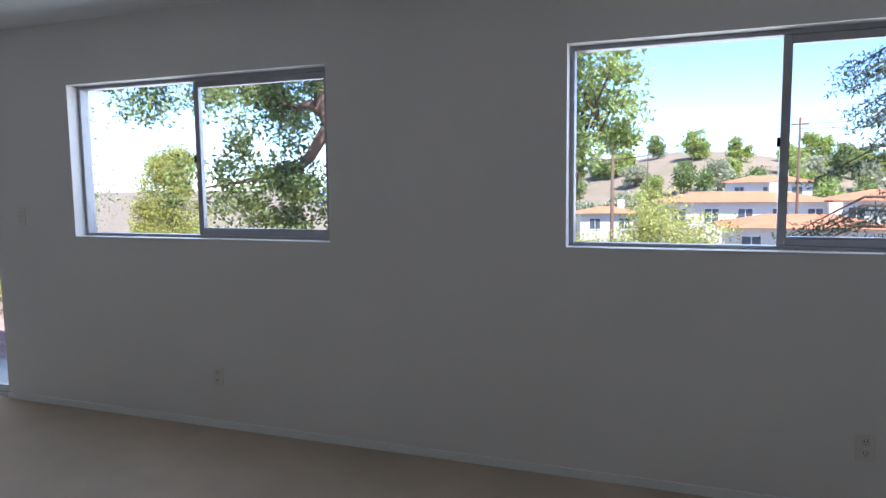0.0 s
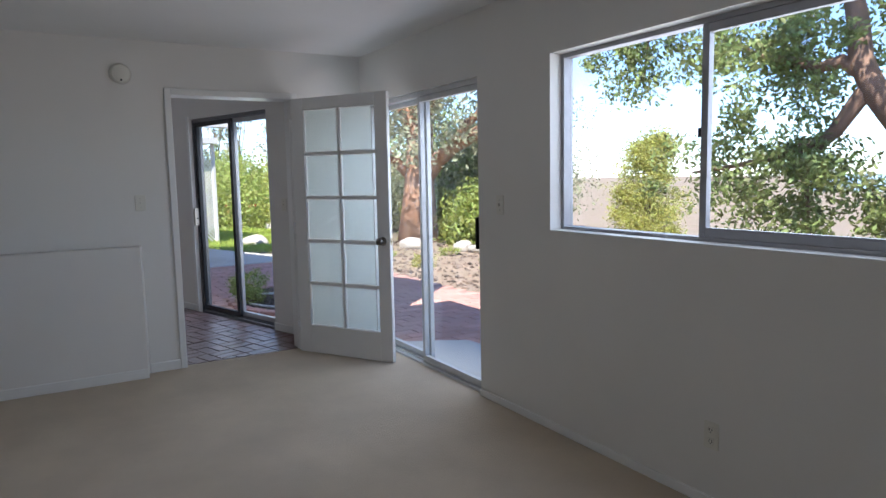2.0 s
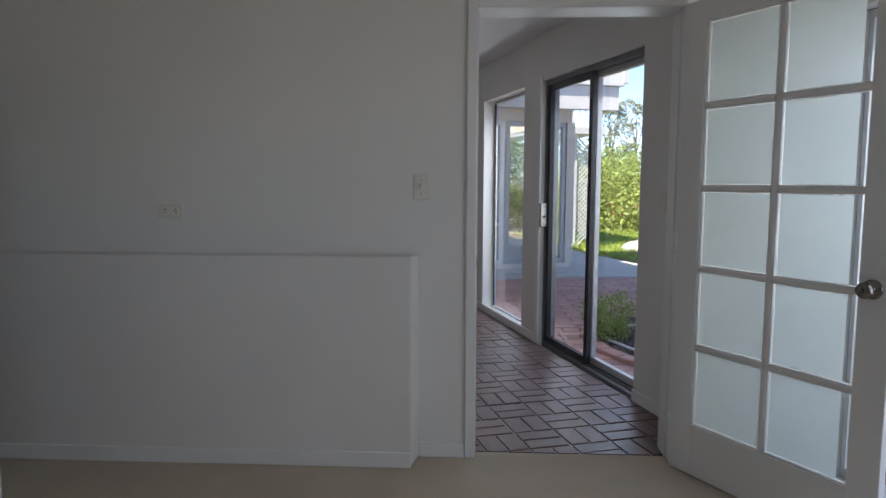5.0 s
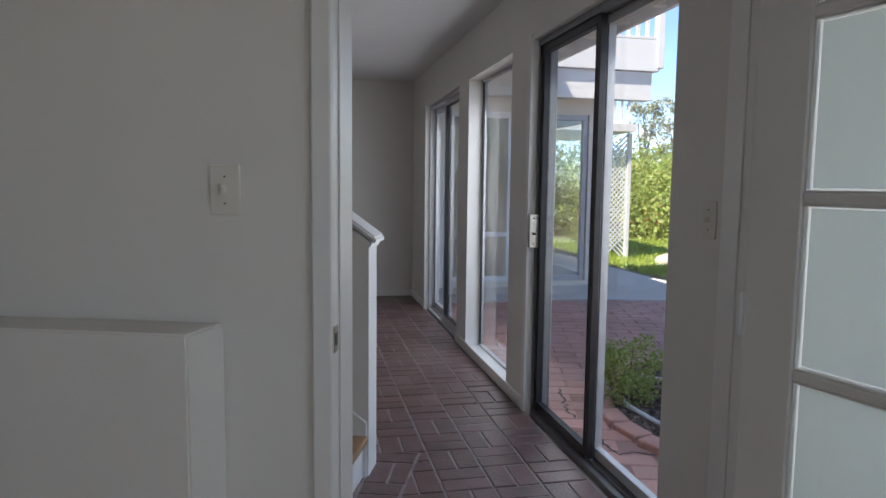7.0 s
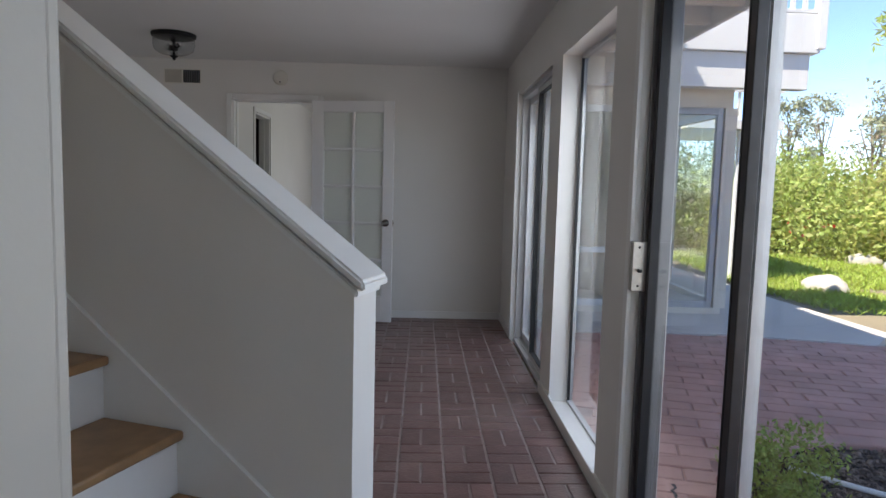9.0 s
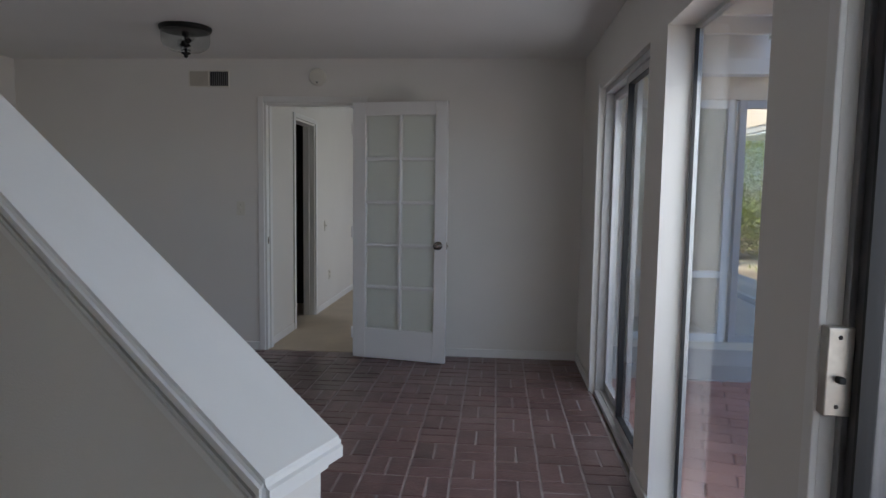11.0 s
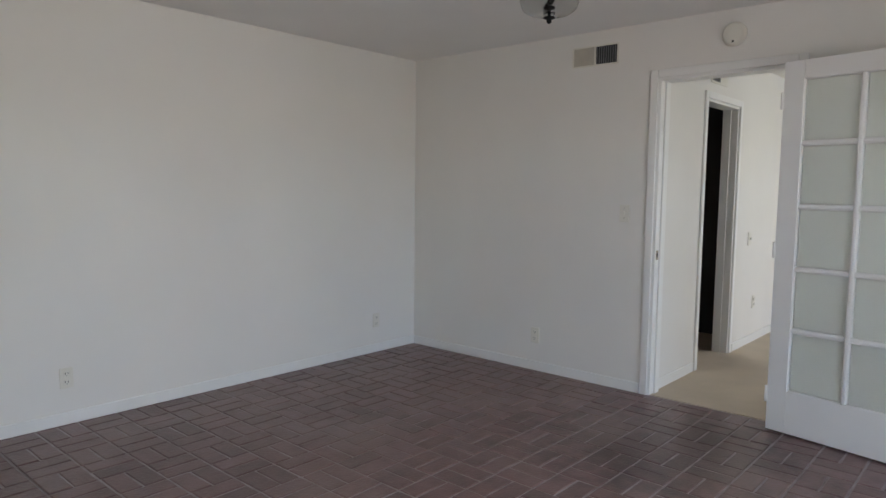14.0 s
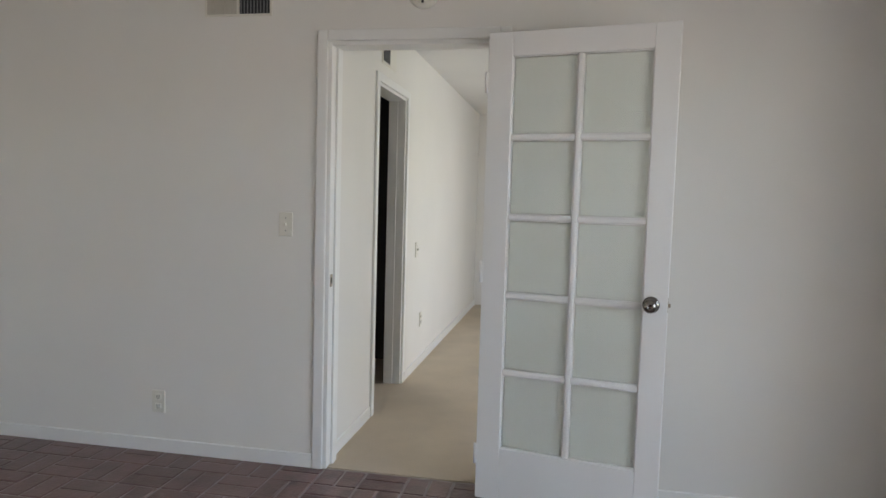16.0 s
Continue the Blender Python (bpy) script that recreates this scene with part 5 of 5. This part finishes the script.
# ---- the wing across the patio: glazed wall, deck, railing, lattice ----
XW = -11.75
wing = thing("house_wing", pose(0, 0, 0), "cream stucco house wing with tall white-framed glazing", "house")
bm = box(XW - 0.14, XW, 4.64, 4.95, -0.12, 2.42)
bx(bm, XW - 0.14, XW, 4.95, 7.0, 2.17, 2.42)
bx(bm, XW - 0.14, XW, 4.95, 7.0, -0.12, 0.02)
bx(bm, XW - 0.14, XW, 6.92, 7.05, 0.02, 2.17)
part("wall", bm, STUCCO, wing)
part("side_wall", box(-16.4, XW - 0.14, 6.94, 7.05, 2.17, 2.42), STUCCO, wing)
for y0, y1, low in ((4.96, 5.90, True), (5.94, 6.91, False)):
    f = box(XW - 0.09, XW - 0.02, y0, y0 + 0.06, 0.02, 2.17, 0.003)
    bx(f, XW - 0.09, XW - 0.02, y1 - 0.06, y1, 0.02, 2.17, 0.003)
    bx(f, XW - 0.09, XW - 0.02, y0 + 0.06, y1 - 0.06, 2.10, 2.17, 0.003)
    bx(f, XW - 0.09, XW - 0.02, y0 + 0.06, y1 - 0.06, 0.02, 0.09, 0.003)
    if low:
        bx(f, XW - 0.09, XW - 0.02, y0 + 0.06, y1 - 0.06, 0.60, 0.66, 0.003)
    w = part("window_frame", f, WHITEWOOD if low else ALUWIN, wing)
    p = part("pane", box(XW - 0.060, XW - 0.056, y0 + 0.05, y1 - 0.05, 0.05, 2.12), GLASS, w)
    p.visible_shadow = False
f = box(-16.3, XW - 0.14, 6.95, 7.02, 0.02, 0.09, 0.003)
bx(f, -16.3, XW - 0.14, 6.95, 7.02, 2.10, 2.17, 0.003)
for x in (-16.3, -14.8, -13.3, -11.96):
    bx(f, x, x + 0.06, 6.951, 7.019, 0.09, 2.10, 0.003)
w = part("window_frame", f, ALU, wing)
p = part("pane", box(-16.3, -11.95, 6.983, 6.987, 0.08, 2.11), GLASS, w)
p.visible_shadow = False
# inner walls added behind the first pane to darken its background
part("partition", box(-13.1, -13.0, 4.64, 5.96, 0.0, 2.4), PAINT, wing)
part("partition", box(-13.0, XW - 0.15, 5.90, 5.96, 0.0, 2.4), PAINT, wing)
part("floor", box(-16.3, XW - 0.14, 4.64, 6.94, -0.1, 0.0), CONCRETE, wing)

deck = thing("deck", pose(0, 0, 0), "white painted timber deck on beams above a patio", "deck")
part("fascia", box(-11.55, -11.47, 4.75, 7.72, 2.71, 3.10, 0.006), WHITEWOOD, deck)
part("fascia", box(-13.1, -11.55, 7.64, 7.72, 2.71, 3.10, 0.006), WHITEWOOD, deck)
part("beam", box(-11.66, -11.52, 4.75, 7.65, 2.35, 2.705, 0.006), WHITEWOOD, deck)
part("decking", box(-13.1, -11.47, 4.75, 7.72, 3.105, 3.14), WHITEWOOD, deck)
for i in range(7):
    part("joist", box(-13.1, -11.56, 4.9 + i * 0.42, 4.95 + i * 0.42, 2.85, 3.103), WHITEWOOD, deck)
part("top_rail", box(-11.55, -11.47, 4.75, 7.72, 3.98, 4.04, 0.004), WHITEWOOD, deck)
for i in range(23):
    part("baluster", box(-11.53, -11.49, 4.85 + i * 0.128, 4.885 + i * 0.128, 3.14, 3.98), WHITEWOOD, deck)
part("post", box(-11.56, -11.45, 7.68, 7.77, 2.75, 4.08, 0.006), WHITEWOOD, deck)
# patio cover over the near side
cover = thing("patio_cover", pose(0, 0, 0), "open white timber patio cover with rafters against the house", "pergola")
part("fascia", box(-11.4, -7.75, 6.00, 6.04, 2.60, 2.79, 0.004), WHITEWOOD, cover)
part("ledger", box(-11.4, -7.75, 4.645, 4.70, 2.62, 2.78), WHITEWOOD, cover)
for i in range(7):
    part("rafter", box(-11.3 + i * 0.58, -11.24 + i * 0.58, 4.70, 6.00, 2.62, 2.76, 0.004), WHITEWOOD, cover)
part("roof_boards", box(-11.45, -7.72, 4.66, 6.0, 2.762, 2.79), WHITEWOOD, cover)

lat = thing("lattice_post", pose(-15.3, 9.05, ground_at(-15.3, 9.05)), "white crossed lattice screen carrying a balcony corner", "lattice")
for i in range(21):
    for sgn in (-1, 1):
        c = 0.25 + 0.095 * i
        part("slat", box(-0.004, 0.004, -0.37, 0.37, -0.0145, 0.0145, m=Matrix.Translation((0.005 * sgn, 0.0, c)) @ Matrix.Rotation(radians(45 * sgn), 4, "X")), WHITEWOOD, lat)
part("stile", box(-0.04, 0.04, -0.31, -0.24, 0, 2.4), WHITEWOOD, lat)
part("stile", box(-0.04, 0.04, 0.24, 0.31, 0, 2.4), WHITEWOOD, lat)
part("balcony_slab", box(-2.6, 0.2, -1.2, 0.32, 2.42, 2.56), WHITEWOOD, lat)
for i in range(10):
    part("baluster", box(0.1, 0.13, -1.1 + i * 0.14, -1.06 + i * 0.14, 2.56, 3.0), WHITEWOOD, lat)
part("top_rail", box(0.07, 0.16, -1.15, 0.32, 3.0, 3.06), WHITEWOOD, lat)


# ---- bricks of the hall floor and paving, last ----
def paver_mesh(name, lx, ly, h, inset, material):
    x, y, i = lx / 2, ly / 2, inset
    v = [(-x, -y, 0), (x, -y, 0), (x, y, 0), (-x, y, 0), (-x, -y, h - i), (x, -y, h - i), (x, y, h - i), (-x, y, h - i), (-x + i, -y + i, h), (x - i, -y + i, h), (x - i, y - i, h), (-x + i, y - i, h)]
    f = [(8, 9, 10, 11)] + [(a, (a + 1) % 4, 4 + (a + 1) % 4, 4 + a) for a in range(4)] + [(4 + a, 4 + (a + 1) % 4, 8 + (a + 1) % 4, 8 + a) for a in range(4)]
    m = bpy.data.meshes.new(name)
    m.from_pydata(v, [], f)
    m.materials.append(material)
    return m, np.array(v), f


def lay(places, floor, near, one, verts, faces, material, z, name, label, limit=300):
    """Near pieces as parts of the floor, the rest joined."""
    rs = np.random.RandomState(len(places))
    vs, fs, n = [], [], 0
    made = 0
    for x, y, a in places:
        dz, da = rs.normal(0, 0.0009), rs.normal(0, 0.5)
        if near(x, y) and made < limit:
            o = new(name, one)
            o.parent = floor
            o.matrix_world = floor.matrix_world @ pose(x, y, z + dz, rs.normal(0, 0.25), rs.normal(0, 0.25), a + da)
            made += 1
        else:
            r = np.array(Euler((radians(rs.normal(0, 0.25)), radians(rs.normal(0, 0.25)), radians(a + da))).to_matrix())
            vs.append(verts @ r.T + np.array([x, y, z + dz]))
            fs += [tuple(k + n for k in f) for f in faces]
            n += len(verts)
    m = bpy.data.meshes.new(name + "s")
    m.from_pydata(np.concatenate(vs).tolist(), [], fs)
    m.materials.append(material)
    o = new(name + "_field", m)
    o.parent = floor
    tagged(o, label, kind="stuff")


def basket(x0, x1, y0, y1, ox, oy, pitch):
    """Basket weave: squares of two bricks, turned by turns."""
    out = []
    for i in range(math.floor((x0 - ox) / pitch), math.ceil((x1 - ox) / pitch)):
        for j in range(math.floor((y0 - oy) / pitch), math.ceil((y1 - oy) / pitch)):
            cx, cy = ox + (i + 0.5) * pitch, oy + (j + 0.5) * pitch
            for s in (-1, 1):
                if (i + j) % 2:
                    out.append((cx, cy + s * pitch / 4, 0.0))
                else:
                    out.append((cx + s * pitch / 4, cy, 90.0))
    return out


def clip(poly, planes):
    """A convex outline cut back to the half planes a*x + b*y <= c."""
    for a, b, c in planes:
        out = []
        for p, q in zip(poly, poly[1:] + poly[:1]):
            dp, dq = a * p[0] + b * p[1] - c, a * q[0] + b * q[1] - c
            if dp <= 0:
                out.append(p)
            if dp * dq < 0:
                k = dp / (dp - dq)
                out.append((p[0] + k * (q[0] - p[0]), p[1] + k * (q[1] - p[1])))
        poly = out
        if len(poly) < 3:
            return []
    return poly


PITCH = 0.211
BL, BW = PITCH - 0.009, PITCH / 2 - 0.009
floor_hall = bpy.data.objects["floor_hall"]
one, bv, bf = paver_mesh("brick", BL, BW, 0.020, 0.004, BRICK)
ct, st = math.cos(radians(-TH)), math.sin(radians(-TH))
EDGES = [(-1, 0, -XB - 0.004), (0, -1, -YL - 0.004), (0, 1, YH - 0.004), (ct, st, U0 + DU - 0.065)]
SEAM = (-0.364, -1.0, -0.364 * -6.62 - 3.83)      # the diagonal joint by the stair foot
whole, cut = [], []


def rect(x, y, a):
    c, s = math.cos(radians(a)), math.sin(radians(a))
    return [(x + i * BL / 2 * c - j * BW / 2 * s, y + i * BL / 2 * s + j * BW / 2 * c) for i, j in ((-1, -1), (1, -1), (1, 1), (-1, 1))]


def sort_brick(x, y, a, planes):
    r = rect(x, y, a)
    p = clip(r, planes)
    if len(p) == 4 and all(abs(u[0] - v[0]) + abs(u[1] - v[1]) < 1e-6 for u, v in zip(p, r)):
        whole.append((x, y, a))
    elif len(p) > 2:
        area = 0.5 * abs(sum(u[0] * v[1] - v[0] * u[1] for u, v in zip(p, p[1:] + p[:1])))
        if area > 0.0006:
            cut.append(p)


for x, y, a in basket(XB - 0.2, -4.4, YL - 0.2, YH + 0.2, -7.45, 3.645, PITCH):
    sort_brick(x, y, a, EDGES + ([(SEAM[0], SEAM[1], SEAM[2] - 0.006)] if x > -6.60 else []))
for u, v, a in basket(-8.2, -5.7, -2.5, 3.4, -6.05, 1.68, PITCH):
    x, y = u * ct - v * st, u * st + v * ct
    if x > -6.95 and y > 2.9:
        sort_brick(x, y, a - TH, EDGES + [(-SEAM[0], -SEAM[1], -SEAM[2] - 0.006), (-1, 0, 6.63)])
lay(whole, floor_hall, lambda x, y: x > -9.9 and y > 3.25, one, bv, bf, BRICK_ISLAND, -0.018, "brick", "dusty brown bricks laid in basket weave")
vs, fs, n = [], [], 0
for p in cut:
    cx, cy = sum(q[0] for q in p) / len(p), sum(q[1] for q in p) / len(p)
    k = len(p)
    vs += [(x, y, -0.018) for x, y in p] + [(cx + (x - cx) * 0.95, cy + (y - cy) * 0.95, 0.002) for x, y in p]
    fs += [tuple(n + k + i for i in range(k))] + [(n + i, n + (i + 1) % k, n + k + (i + 1) % k, n + k + i) for i in range(k)]
    n += 2 * k
me = bpy.data.meshes.new("cut_bricks")
me.from_pydata(vs, [], fs)
me.materials.append(BRICK_ISLAND)
ob = new("cut_brick_edge", me)
ob.parent = floor_hall
tagged(ob, "cut brown bricks along the walls", kind="stuff")
one, bv, bf = paver_mesh("paver", 0.294, 0.144, 0.03, 0.006, PATIO)
pave = []
pc, ps = math.cos(radians(74)), math.sin(radians(74))
for i in range(-34, 34):
    for j in range(-34, 34):
        a, b = 0.304 * i + (0.152 if j % 2 else 0.0), 0.152 * j
        pave.append((-8 + a * pc - b * ps, 6.2 + a * ps + b * pc, 74.0))
pave = [q for q in pave if inside(q[0], q[1], PAVED) and not inside(-7.02 + (q[0] + 7.02) / 1.12, 5.90 + (q[1] - 5.90) / 1.14, BED)]
lay(pave, bpy.data.objects["pavement_base"], lambda x, y: x > -9.0 and y < 6.6, one, bv, bf, PATIO_ISLAND, -0.088, "paver", "terracotta paving laid in staggered courses", 250)
